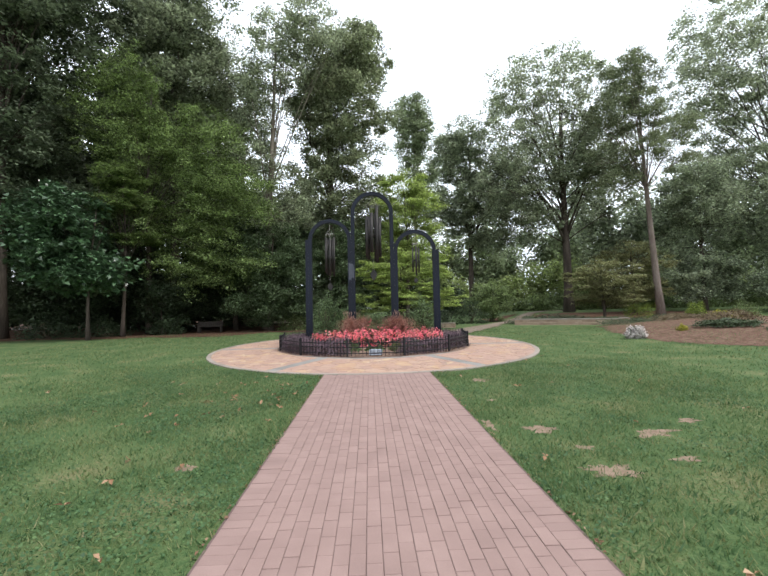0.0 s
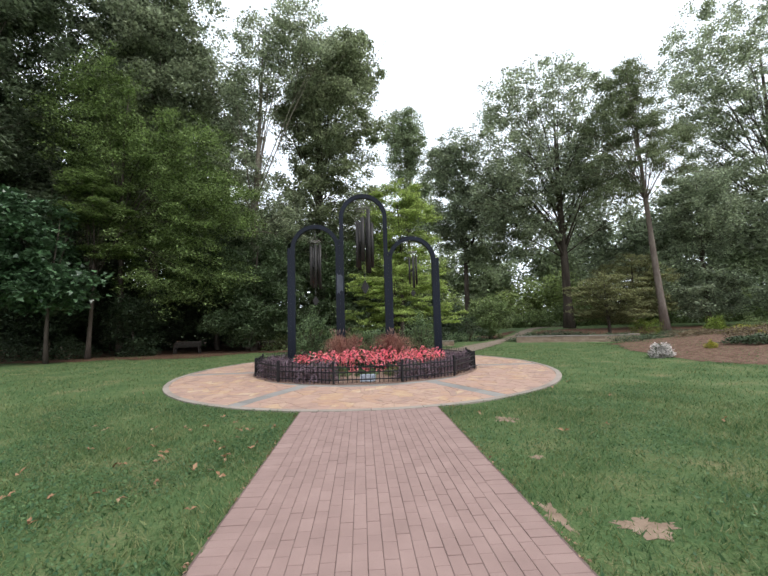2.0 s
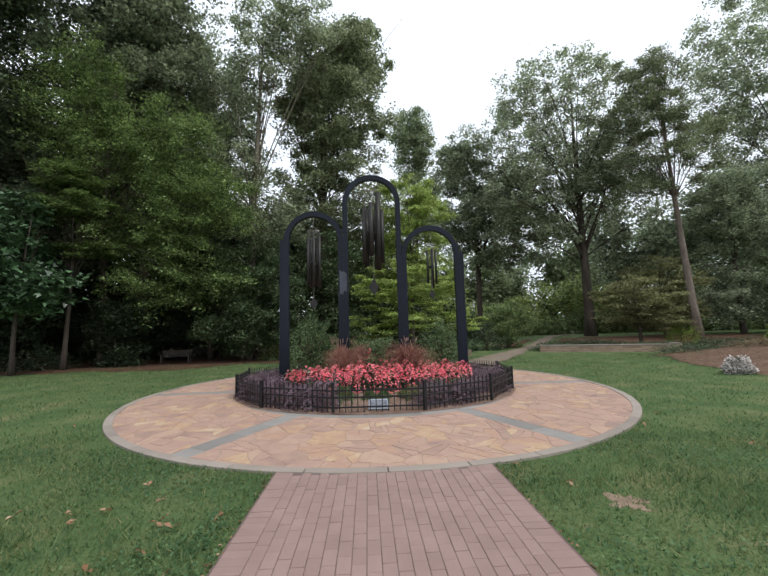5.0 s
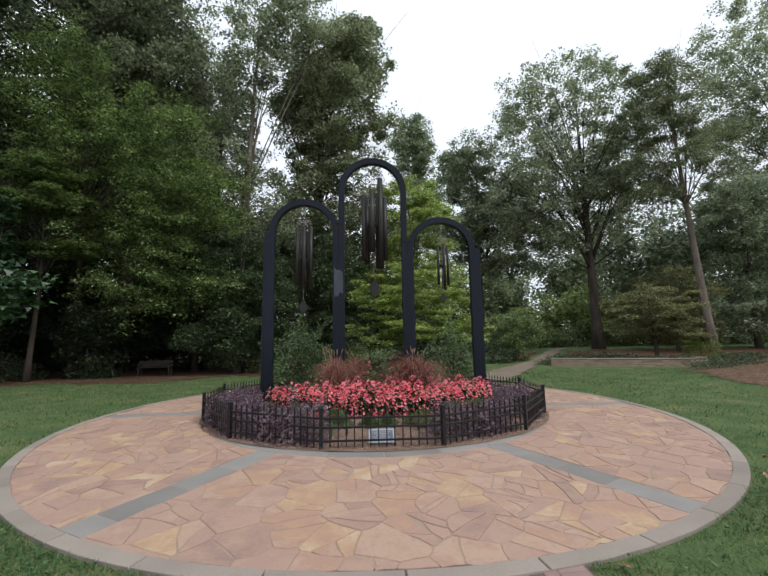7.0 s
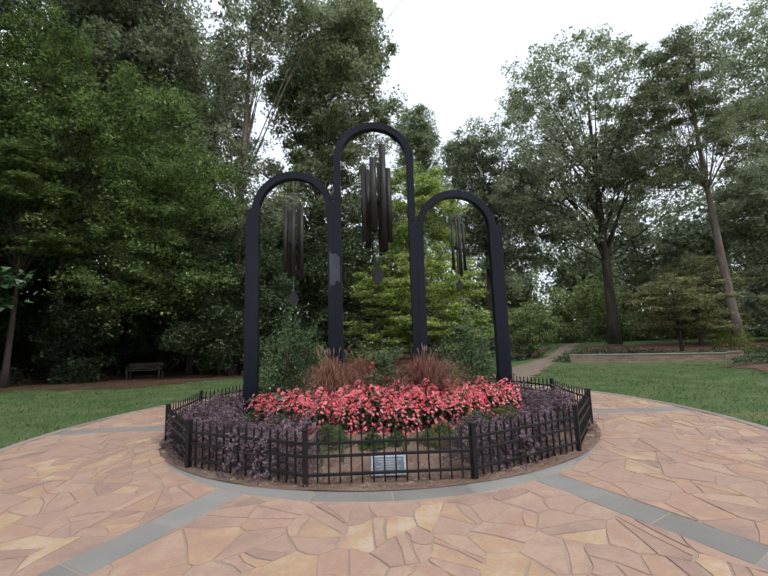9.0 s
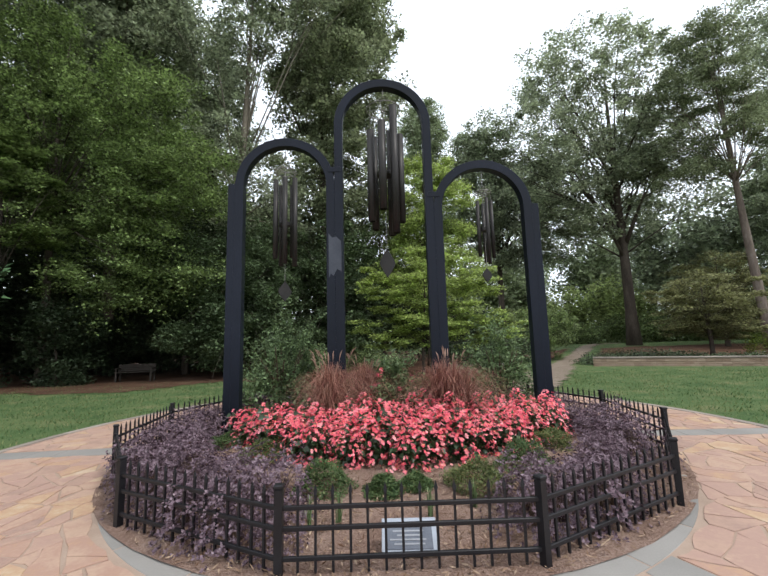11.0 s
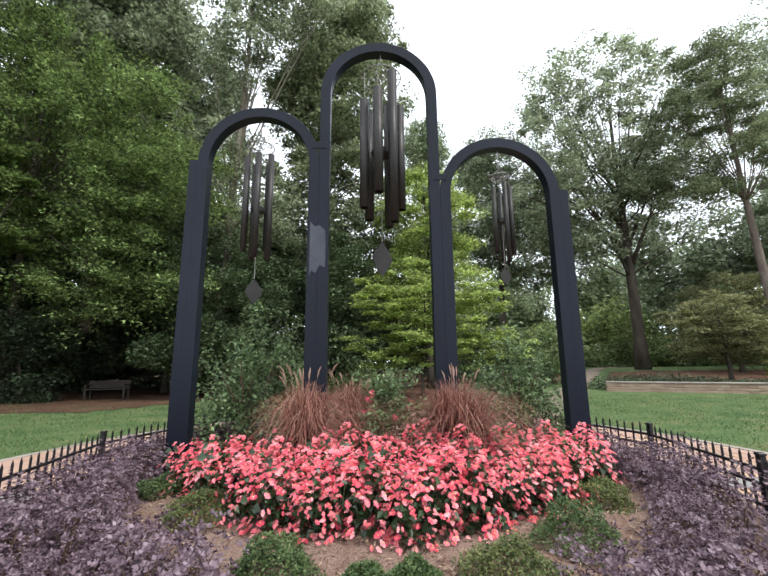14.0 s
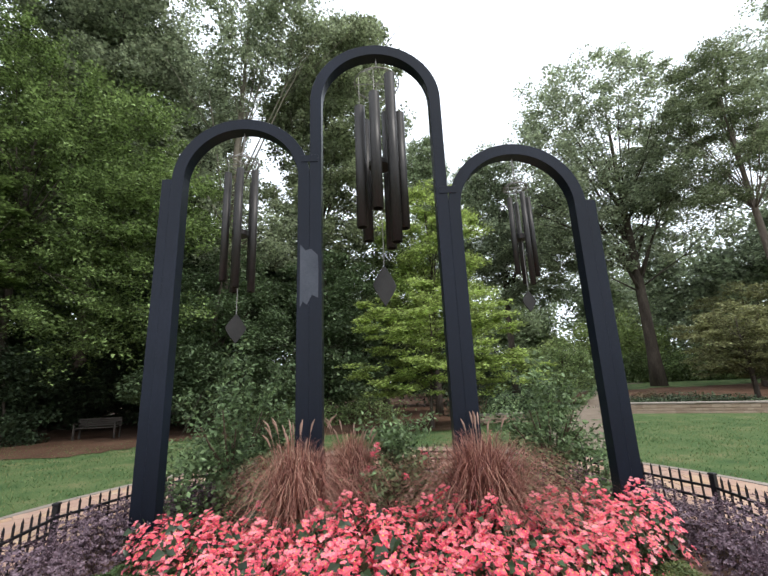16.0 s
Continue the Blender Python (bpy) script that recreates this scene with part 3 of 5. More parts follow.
def tree(name, x, y, height, trunk_r, envelopes, leaf_mat, bark, label, seed, leaves=200, puff=1.1, flat=0.6, leaf=0.28, lean=(0, 0), fork=0.45, limbs=26, up=0.5, droop=0.0, aspect=0.5, category="tree", spray=0.0, trunk_top=0.85, thin=1.0):
    """A tapered, bent trunk with limbs that reach to clumps of small leaves."""
    rng = np.random.default_rng(seed)
    z0 = ground_z(x, y)
    t = thing(name, (x, y, z0), label, category)
    top = height * trunk_top
    n = 9
    pts, rad = [], []
    for i in range(n + 1):
        s = i / n
        wx, wy = 0.25 * math.sin(3.1 * s + seed) * s, 0.25 * math.cos(2.3 * s + seed) * s
        pts.append((lean[0] * s + wx, lean[1] * s + wy, top * s - 0.1 * (i == 0)))
        rad.append(trunk_r * (1.35 if i == 0 else 1.0) * (1 - 0.86 * s ** 1.15))
    b = Build().tube(pts, rad, 10)
    cs = puffs_in(envelopes, rng)
    pick_order = rng.permutation(len(cs))[:limbs]
    for q in pick_order:
        c = cs[q]
        s0 = min(0.92, max(fork, (c[2] / top) * rng.uniform(0.45, 0.8)))
        i = s0 * n
        i0 = int(i)
        p0 = Vector(pts[i0]).lerp(Vector(pts[min(i0 + 1, n)]), i - i0)
        end = Vector(c)
        mid = p0.lerp(end, 0.5) + Vector((0, 0, 0.08 * (end - p0).length)) + Vector(rng.normal(size=3) * 0.25)
        r0 = trunk_r * (1 - 0.86 * s0) * rng.uniform(0.2, 0.42)
        cur = [p0, p0.lerp(mid, 0.55) + Vector((0, 0, 0.05)), mid, mid.lerp(end, 0.55), end]
        b.tube(cur, [r0, r0 * 0.78, r0 * 0.55, r0 * 0.32, r0 * 0.1], 6)
        for _ in range(2):
            side = end + Vector(rng.normal(size=3) * puff)
            b.tube([mid, mid.lerp(side, 0.6) + Vector((0, 0, 0.1)), side], [r0 * 0.4, r0 * 0.25, r0 * 0.08], 4)
    part("trunk", b.mesh("trunk", bark, True), t)
    pos = []
    axis_xy = np.array([lean[0] * 0.5, lean[1] * 0.5])
    for c in cs:
        m = int(0.92 * thin * leaves * rng.uniform(0.5, 1.4))
        pr = puff * rng.uniform(0.35, 0.9)
        off = rng.normal(size=(m, 3))
        off *= rng.uniform(0, 1, (m, 1)) ** 0.45 / (np.linalg.norm(off, axis=1, keepdims=True) + 1e-6) * pr
        off[:, 2] *= flat
        if spray:
            out = np.append(c[:2] - axis_xy, 0.0)
            out = out / (np.linalg.norm(out) + 0.3) + rng.normal(size=3) * np.array([0.45, 0.45, 0.3])
            k = rng.uniform(-1, 1, (m, 1))
            off = off * np.array([0.5, 0.5, 0.6]) + (out * 0.9 + np.array([0, 0, spray])) * k * pr * 1.2
        pos.append(c + off)
    pos = np.concatenate(pos)
    pos = pos[pos[:, 2] > 0.15]
    part("crown", poly_mesh("crown", leaf_tris(pos, leaf * 1.03, rng, up + 0.4, aspect, droop), leaf_mat), t)
    return t


# DARK and UNDER: greens deepened to carry the shade inside the wood.
DARK = leaf_material("dark_and_shaded_leaf", greens((0.045, 0.066, 0.032)), through_light=0.2)
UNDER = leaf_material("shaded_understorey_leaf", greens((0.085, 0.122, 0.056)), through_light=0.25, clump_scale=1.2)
BROAD = leaf_material("broadleaf_leaf", greens((0.25, 0.285, 0.165)), through_light=0.48, clump_scale=0.9)
# GREYWOOD: paler copy of the forest leaf, with light on the crowns painted in.
GREYWOOD = leaf_material("lit_grey_green_forest_leaf", greens((0.23, 0.265, 0.165)), through_light=0.45, clump_scale=0.9)
# Broadleaf green paled so its colour carries the haze over far trees.
HAZY = leaf_material("haze_paled_far_leaf", greens((0.285, 0.33, 0.215)), through_light=0.42, clump_scale=0.7)
LAYERED = leaf_material("layered_dogwood_leaf", greens((0.135, 0.19, 0.06)), through_light=0.4)
WOODLEAF = leaf_material("forest_leaf", greens((0.115, 0.145, 0.085)), through_light=0.35)
# Crown green paled to hold the haze and glare on tall trees.
OAKLEAF = leaf_material("haze_paled_crown_leaf", greens((0.29, 0.33, 0.21)), through_light=0.5)
PINELEAF = leaf_material("pine_needle", greens((0.215, 0.25, 0.14)), through_light=0.4)
FEATHER = leaf_material("feathery_leaf", greens((0.165, 0.225, 0.078), 0.26, 2.1), through_light=0.36, clump_scale=0.9)
BRIGHT = leaf_material("yellow_green_leaf", greens((0.34, 0.42, 0.13)), through_light=0.5, clump_scale=1.2)
# Pale poplar green; on the distant woods its paleness stands for haze.
PALE = leaf_material("pale_poplar_and_haze_leaf", greens((0.24, 0.29, 0.165)), through_light=0.45)
GLOSSY = leaf_material("glossy_dark_leaf", greens((0.065, 0.12, 0.055)), rough=0.32, through_light=0.12, spec=0.6)
OLIVE = leaf_material("olive_dogwood_leaf", greens((0.23, 0.235, 0.11)), through_light=0.45)
MIDGREEN = leaf_material("mid_green_leaf", greens((0.175, 0.23, 0.092)), through_light=0.36)

# wood on the far side of the lawn
tree("feathery_tree", -15.4, 19.2, 20.5, 0.2, [(-1.9, 0, 15.8, 2.8, 2.6, 4.6, 48), (0.4, 0.4, 12.0, 3.2, 2.8, 3.2, 36), (3.6, -0.3, 12.8, 2.9, 2.7, 3.2, 44), (5.6, -0.4, 9.2, 2.8, 2.6, 2.6, 38), (1.4, -0.2, 8.0, 3.8, 3.0, 2.2, 34), (4.2, 0, 4.8, 4.4, 2.8, 1.8, 36)], FEATHER, BARK, "tall feathery green tree with drooping sprays at the wood's edge", 3, leaves=230, puff=1.5, leaf=0.2, spray=-0.32, aspect=0.42, flat=0.4, thin=0.9)
tree("forked_tree", -8.4, 23.5, 29, 0.32, [(3.4, 0, 25.2, 3.2, 3.0, 3.2, 34), (0.4, 0, 22.0, 3.3, 3.2, 4.2, 42), (-1.0, 0.5, 15.0, 3.0, 3.0, 4.0, 22), (1.5, 0, 9.5, 3.2, 3.0, 3.0, 20)], OAKLEAF, PALE_BARK, "tall pale-barked forked tree at the wood's edge", 5, leaves=190, puff=1.3, leaf=0.25, fork=0.36, lean=(0.6, 0), thin=0.64, limbs=18)
tree("broadleaf_tree", -3.6, 28.0, 30, 0.42, [(3.0, 0, 25.6, 3.0, 2.8, 3.4, 36), (0.2, 0, 24.0, 3.4, 3.0, 3.6, 36), (1.2, 0, 20.0, 5.0, 4.0, 4.6, 84), (0.6, 0, 12.6, 4.8, 4.0, 4.6, 64)], BROAD, BARK, "tall dense green broadleaf tree behind the arches", 8, leaves=240, puff=1.35, leaf=0.3, thin=0.88)
tree("broadleaf_tree", -12.5, 30.0, 26, 0.45, [(-0.5, 0, 23.5, 3.6, 3.4, 3.0, 26), (-1.0, 0, 18.5, 4.6, 4.2, 5.0, 70), (0, 0, 11, 5.6, 4.2, 4.5, 50)], GREYWOOD, BARK, "tall dark broadleaf tree deep in the wood", 11, leaves=220, puff=1.5, leaf=0.33, thin=0.62)
tree("broadleaf_tree", -20.5, 27.0, 33, 0.48, [(0, 0, 27.5, 5.6, 4.6, 4.6, 46), (0, 0, 20, 6.2, 5.0, 8.0, 100), (0, 0, 10.5, 6.0, 4.2, 4.5, 55)], WOODLEAF, BARK, "tall dark broadleaf tree deep in the wood", 12, leaves=220, puff=1.5, leaf=0.33, thin=0.85)
tree("broadleaf_tree", -27.5, 21.0, 31, 0.45, [(0, 0, 25.5, 5.6, 4.6, 4.6, 46), (0, 0, 18, 6.2, 5.0, 8.0, 100), (0.5, 0, 9.5, 6.0, 4.4, 4.5, 60)], WOODLEAF, BARK, "tall dark broadleaf tree at the wood's edge", 13, leaves=220, puff=1.5, leaf=0.33, thin=0.85)
tree("broadleaf_tree", -16.5, 25.0, 32, 0.42, [(0, 0, 26.5, 5.6, 4.6, 4.6, 46), (0, 0, 21.5, 5.4, 4.6, 6.5, 70), (0, 0, 13, 5.0, 4.2, 3.6, 30)], GREYWOOD, BARK, "tall dark broadleaf tree deep in the wood", 14, leaves=220, puff=1.5, leaf=0.33, thin=0.85)
tree("broadleaf_tree", -24.0, 17.5, 31, 0.42, [(0, 0, 25.5, 5.6, 4.6, 4.6, 46), (0, 0, 19.5, 5.4, 4.6, 7.5, 80), (0, 0, 11, 5.0, 4.2, 3.6, 34)], WOODLEAF, BARK, "tall dark broadleaf tree at the wood's edge", 15, leaves=220, puff=1.5, leaf=0.33, thin=0.85)
tree("magnolia_tree", -16.4, 14.6, 9.4, 0.11, [(-1.5, 0, 6.0, 3.0, 2.6, 3.2, 70), (0.0, -0.3, 3.9, 2.7, 2.2, 1.0, 34)], GLOSSY, BARK, "low broad evergreen with large glossy dark leaves", 17, leaves=80, puff=0.85, leaf=0.4, aspect=0.42, droop=0.9, category="tree")
tree("dogwood_tree", -15.9, 17.0, 11.6, 0.13, [(-0.2, 0, 10.3, 1.8, 1.6, 0.9, 18), (0.3, 0, 8.5, 2.2, 1.8, 0.9, 18), (1.0, 0, 6.2, 1.8, 1.5, 0.4, 7)], LAYERED, BARK, "small layered green tree at the wood's edge", 19, leaves=190, puff=1.0, flat=0.16, leaf=0.22, up=1.6)
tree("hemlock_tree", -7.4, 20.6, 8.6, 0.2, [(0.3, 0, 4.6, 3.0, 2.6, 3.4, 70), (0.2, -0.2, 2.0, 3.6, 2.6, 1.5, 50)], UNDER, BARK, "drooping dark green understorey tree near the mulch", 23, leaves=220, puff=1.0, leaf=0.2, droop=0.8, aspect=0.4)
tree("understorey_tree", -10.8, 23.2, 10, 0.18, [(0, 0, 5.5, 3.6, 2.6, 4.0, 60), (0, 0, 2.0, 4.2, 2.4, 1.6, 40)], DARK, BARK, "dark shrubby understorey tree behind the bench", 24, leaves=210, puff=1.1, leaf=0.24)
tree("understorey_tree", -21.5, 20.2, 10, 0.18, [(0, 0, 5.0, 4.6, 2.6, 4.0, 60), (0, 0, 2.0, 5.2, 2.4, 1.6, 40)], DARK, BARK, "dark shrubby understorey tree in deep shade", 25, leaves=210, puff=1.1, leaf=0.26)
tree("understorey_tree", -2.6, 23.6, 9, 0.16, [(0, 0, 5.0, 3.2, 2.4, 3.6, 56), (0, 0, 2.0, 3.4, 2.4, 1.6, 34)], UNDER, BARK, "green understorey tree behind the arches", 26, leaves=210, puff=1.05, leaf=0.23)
# Added saplings that darken the feathery tree's foot and hide its trunk.
tree("understorey_tree", -14.2, 18.5, 4.4, 0.06, [(0.2, 0, 2.8, 1.5, 0.9, 1.3, 18), (0, 0, 1.2, 1.2, 0.8, 0.8, 8)], DARK, BARK, "added dark drooping saplings hiding the feathery tree's trunk", 27, leaves=190, puff=0.85, leaf=0.19, droop=0.6)
# behind the arches
tree("maple_tree", 1.9, 18.2, 5.6, 0.07, [(0.2, 0, 3.7, 3.7, 2.2, 2.0, 44), (0.5, 0, 2.0, 4.2, 2.0, 0.9, 34)], BRIGHT, BARK, "small yellow-green layered maple behind the arches", 31, leaves=230, puff=0.8, flat=0.16, leaf=0.17, up=1.8, fork=0.25, droop=0.3)
tree("maple_tree", 3.1, 24.5, 13.4, 0.18, [(0, 0, 9.2, 3.0, 2.3, 4.0, 60), (0, 0, 5.4, 3.8, 2.6, 2.0, 40)], BRIGHT, BARK, "slender yellow-green tree behind the arches", 32, leaves=260, puff=1.0, flat=0.4, leaf=0.2, up=1.2, fork=0.25)
tree("understorey_tree", 0.4, 30.0, 14, 0.2, [(0, 0, 8.0, 3.6, 2.6, 5.4, 46)], MIDGREEN, BARK, "green tree behind the bright maple", 33, leaves=190, puff=1.2, leaf=0.28)
tree("poplar_tree", 7.9, 56.0, 38, 0.4, [(-0.4, 0, 31, 3.6, 3.4, 6.2, 70), (0.6, 0, 20, 4.6, 4.0, 7.0, 64)], PALE, PALE_BARK, "far pale green poplar against the sky", 35, leaves=150, puff=1.7, leaf=0.4, thin=1.0)
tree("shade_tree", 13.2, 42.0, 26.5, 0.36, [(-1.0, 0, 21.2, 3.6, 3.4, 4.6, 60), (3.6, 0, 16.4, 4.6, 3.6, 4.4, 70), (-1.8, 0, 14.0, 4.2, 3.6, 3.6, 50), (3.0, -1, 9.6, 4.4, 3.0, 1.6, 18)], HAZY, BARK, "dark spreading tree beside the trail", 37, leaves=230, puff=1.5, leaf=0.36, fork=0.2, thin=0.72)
tree("evergreen_bush", 11.2, 27.5, 4.2, 0.12, [(0, 0, 2.0, 2.3, 2.0, 1.9, 56)], MIDGREEN, BARK, "dark rounded evergreen bush beside the trail", 38, leaves=190, puff=0.7, leaf=0.16, category="bush")
# far side to the east
tree("oak_tree", 22.7, 35.6, 30.5, 0.5, [(-0.6, 0, 22.2, 10.2, 8.0, 7.8, 170), (-4.5, 0, 14.5, 7.6, 5.5, 4.8, 60), (4.5, 0, 15, 5.8, 5.0, 4.6, 40), (-6.0, -1, 10.5, 5.0, 3.5, 2.6, 26)], OAKLEAF, BARK, "very large spreading oak with a dark ribbed trunk", 41, leaves=190, puff=1.5, leaf=0.33, fork=0.3, limbs=40, thin=0.76)
tree("pine_tree", 28.5, 29.0, 27, 0.35, [(-1.9, 0, 23.8, 2.6, 2.4, 3.0, 36), (-2.8, 0, 20.4, 3.6, 3.2, 2.0, 34), (2.0, 0, 18.6, 3.0, 2.8, 1.5, 22), (-1.4, 0, 15.8, 5.4, 4.2, 1.8, 36), (-4.5, 0, 13.2, 2.6, 2.4, 1.0, 10)], PINELEAF, PINE_BARK, "tall leaning pine with a bare reddish-grey trunk", 43, leaves=210, puff=1.15, leaf=0.26, aspect=0.3, flat=0.45, lean=(-1.5, 0), fork=0.55, limbs=26, thin=1.0)
tree("oak_tree", 52.0, 38.5, 41, 0.6, [(-5.0, 0, 30, 9.4, 8.0, 12.0, 150), (-5.0, 0, 17, 7.4, 6.0, 4.0, 40)], OAKLEAF, BARK, "very tall open-crowned oak at the garden's edge", 45, leaves=170, puff=1.7, leaf=0.38, fork=0.35, limbs=34, thin=0.85)
tree("dogwood_tree", 19.8, 24.0, 5.4, 0.14, [(0, 0, 3.5, 3.6, 2.4, 1.7, 44), (0.3, 0, 1.9, 3.4, 2.2, 0.8, 24)], OLIVE, BARK, "low spreading olive-green dogwood behind the stone wall", 47, leaves=170, puff=0.95, flat=0.2, leaf=0.2, up=1.6, fork=0.25)
tree("dogwood_tree", 27.5, 31.5, 8.5, 0.16, [(0, 0, 5.0, 4.0, 2.8, 2.6, 50), (0, 0, 2.4, 4.2, 2.6, 1.4, 34)], OLIVE, BARK, "spreading olive-green small tree beside the pine", 48, leaves=170, puff=1.1, flat=0.3, leaf=0.24, up=1.2, fork=0.2)
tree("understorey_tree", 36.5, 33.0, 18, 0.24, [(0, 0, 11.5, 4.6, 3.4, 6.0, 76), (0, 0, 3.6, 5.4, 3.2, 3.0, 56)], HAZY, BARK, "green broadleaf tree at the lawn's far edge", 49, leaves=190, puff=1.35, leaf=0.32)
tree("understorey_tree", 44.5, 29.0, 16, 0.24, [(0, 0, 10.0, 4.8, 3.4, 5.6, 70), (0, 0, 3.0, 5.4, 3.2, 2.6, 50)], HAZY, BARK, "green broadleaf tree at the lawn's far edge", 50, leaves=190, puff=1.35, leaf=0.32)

# woods in the distance


def far_woods(name, spots, mat, label, size, count, seed):
    r = np.random.default_rng(seed)
    pos = []
    for x, y, h, w in spots:
        n = count
        d = r.normal(size=(40, 3))
        d /= np.linalg.norm(d, axis=1, keepdims=True)
        c = np.array([x, y, h * 0.5]) + d * np.array([w, w * 0.7, h * 0.48]) * r.uniform(0.2, 1, (40, 1))
        for q in c:
            o = r.normal(size=(n // 40, 3))
            o *= r.uniform(0, 1, (n // 40, 1)) ** 0.45 / np.linalg.norm(o, axis=1, keepdims=True)
            pos.append(q + o * np.array([w * 0.36, w * 0.36, min(1.6, h * 0.2)]))
    pos = np.concatenate(pos)
    pos = pos[pos[:, 2] > 0.1]
    return tagged(new(name, poly_mesh(name, leaf_tris(pos, size, r), mat)), label, "woods", kind="stuff")


# Shrub green lightened to put distance haze into the colour.
BRIGHT_FAR = leaf_material("haze_paled_shrub_leaf", greens((0.27, 0.33, 0.125)), through_light=0.42)
far_woods("eastern_woods", [(46 + 5 * i, 47 - 2.2 * i, 25 + 3 * math.sin(i * 2.0), 5.0) for i in range(-2, 9)], HAZY, "haze-paled woodland closing the far lawn", 0.75, 5200, 83)
# Second list: mostly unseen western row, added to keep light out of the wood.
far_woods("dark_woods", [(x, 37 + 3 * math.sin(x), 31 - 15 * smooth01((x + 21) / 8) + 2 * math.sin(x * 1.7), 4.5) for x in range(-58, -2, 3)] + [(-32 - i * 2, 28 - i * 5, 25, 5) for i in range(8)], WOODLEAF, "dense dark wood beyond the first trees, with an added western row blocking light", 0.88, 6000, 78)
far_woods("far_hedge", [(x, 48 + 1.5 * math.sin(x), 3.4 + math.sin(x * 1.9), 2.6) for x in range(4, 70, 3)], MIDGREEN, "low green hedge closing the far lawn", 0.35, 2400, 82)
far_woods("distant_woods", [(x, 68 + 5 * math.sin(x * 0.9), 20 + 4 * math.sin(x * 1.3), 6.0) for x in range(-6, 100, 5)], PALE, "distant belt of haze-paled green woodland", 0.85, 5000, 79)
far_woods("shrub_belt", [(x, 52 + 2 * math.sin(x), 7 + 2 * math.sin(x * 1.3), 3.8) for x in range(6, 70, 4)], BRIGHT_FAR, "belt of light green shrubs across the far lawn", 0.6, 3500, 80)
# Rows of darkened leaf close bright gaps and stand for the wood's shaded depth.
far_woods("understorey", [(x, 30.5 + 2 * math.sin(x * 2.1), 4.5 + 1.5 * math.sin(x * 1.7), 3.0) for x in range(-44, 8, 3)] + [(x, 27.5 + 1.5 * math.sin(x * 3.1), 7.5, 2.4) for x in range(-30, -6, 3)] + [(x, 25 + 1.2 * math.sin(x * 1.3), 3.2, 2.0) for x in range(-20, -14, 2)] + [(x, 34 + 1.2 * math.sin(x * 1.3), 6.5, 2.6) for x in range(-36, -10, 2)], DARK, "undergrowth in shade-darkened leaf filling the wood", 0.42, 3600, 81)

# ---- planting in the round bed ----
BEGONIA_LEAF = leaf_material("begonia_leaf", greens((0.03, 0.055, 0.02)), rough=0.35, through_light=0.12, spec=0.5)
PETAL = leaf_material("coral_petal", [(0.2, (0.74, 0.06, 0.11)), (0.42, (0.85, 0.14, 0.2)), (0.62, (0.9, 0.26, 0.31)), (0.82, (0.94, 0.48, 0.5))], rough=0.5, through_light=0.25)
STAMEN = material("yellow_stamen", [(0.3, (0.6, 0.38, 0.06)), (0.7, (0.75, 0.55, 0.12))], bump=0)
PURPLE = leaf_material("purple_leaf", [(0.18, (0.04, 0.022, 0.03)), (0.42, (0.115, 0.072, 0.09)), (0.66, (0.21, 0.145, 0.172)), (0.88, (0.34, 0.265, 0.295))], rough=0.5, through_light=0.15, clump_scale=6.0)
BOXLEAF = leaf_material("small_shrub_leaf", [(0.2, (0.03, 0.062, 0.022)), (0.5, (0.075, 0.125, 0.042)), (0.75, (0.14, 0.18, 0.065)), (0.92, (0.24, 0.22, 0.09))], through_light=0.2, clump_scale=5.0)
BOXOLIVE = leaf_material("olive_shrub_leaf", [(0.2, (0.042, 0.065, 0.022)), (0.5, (0.11, 0.14, 0.045)), (0.76, (0.19, 0.2, 0.07)), (0.95, (0.28, 0.19, 0.09))], through_light=0.2, clump_scale=5.0)
ROSELEAF = leaf_material("rose_leaf", greens((0.155, 0.22, 0.1)), rough=0.5, through_light=0.28, clump_scale=2.5)
RUSTY = leaf_material("red_fountain_grass", [(0.2, (0.09, 0.03, 0.026)), (0.42, (0.22, 0.085, 0.066)), (0.6, (0.36, 0.165, 0.12)), (0.8, (0.58, 0.38, 0.27))], rough=0.6, through_light=0.2)
PLUME = leaf_material("grass_plume", [(0.2, (0.24, 0.13, 0.1)), (0.8, (0.42, 0.28, 0.21))], rough=0.8, through_light=0.2)
STEM = material("woody_stem", [(0.3, (0.07, 0.045, 0.03)), (0.7, (0.16, 0.11, 0.075))], scale=12, bump=0)


def bed_z(x, y):
    r = math.hypot(x - CX, y - CY)
    return 0.008 + 0.14 * smooth01((3.7 - r) / 3.2) if r < R_BED else 0.0


def stems(n, reach, height, radius, r):
    b = Build()
    for _ in range(n):
        an, q = r.uniform(0, 6.28), r.uniform(0.2, 0.9)
        b.tube([(0.02 * math.cos(an), 0.02 * math.sin(an), -0.02), (reach * q * 0.4 * math.cos(an), reach * q * 0.4 * math.sin(an), height * 0.5), (reach * q * math.cos(an), reach * q * math.sin(an), height * r.uniform(0.7, 0.95))], [radius, radius * 0.7, radius * 0.35], 5)
    return b


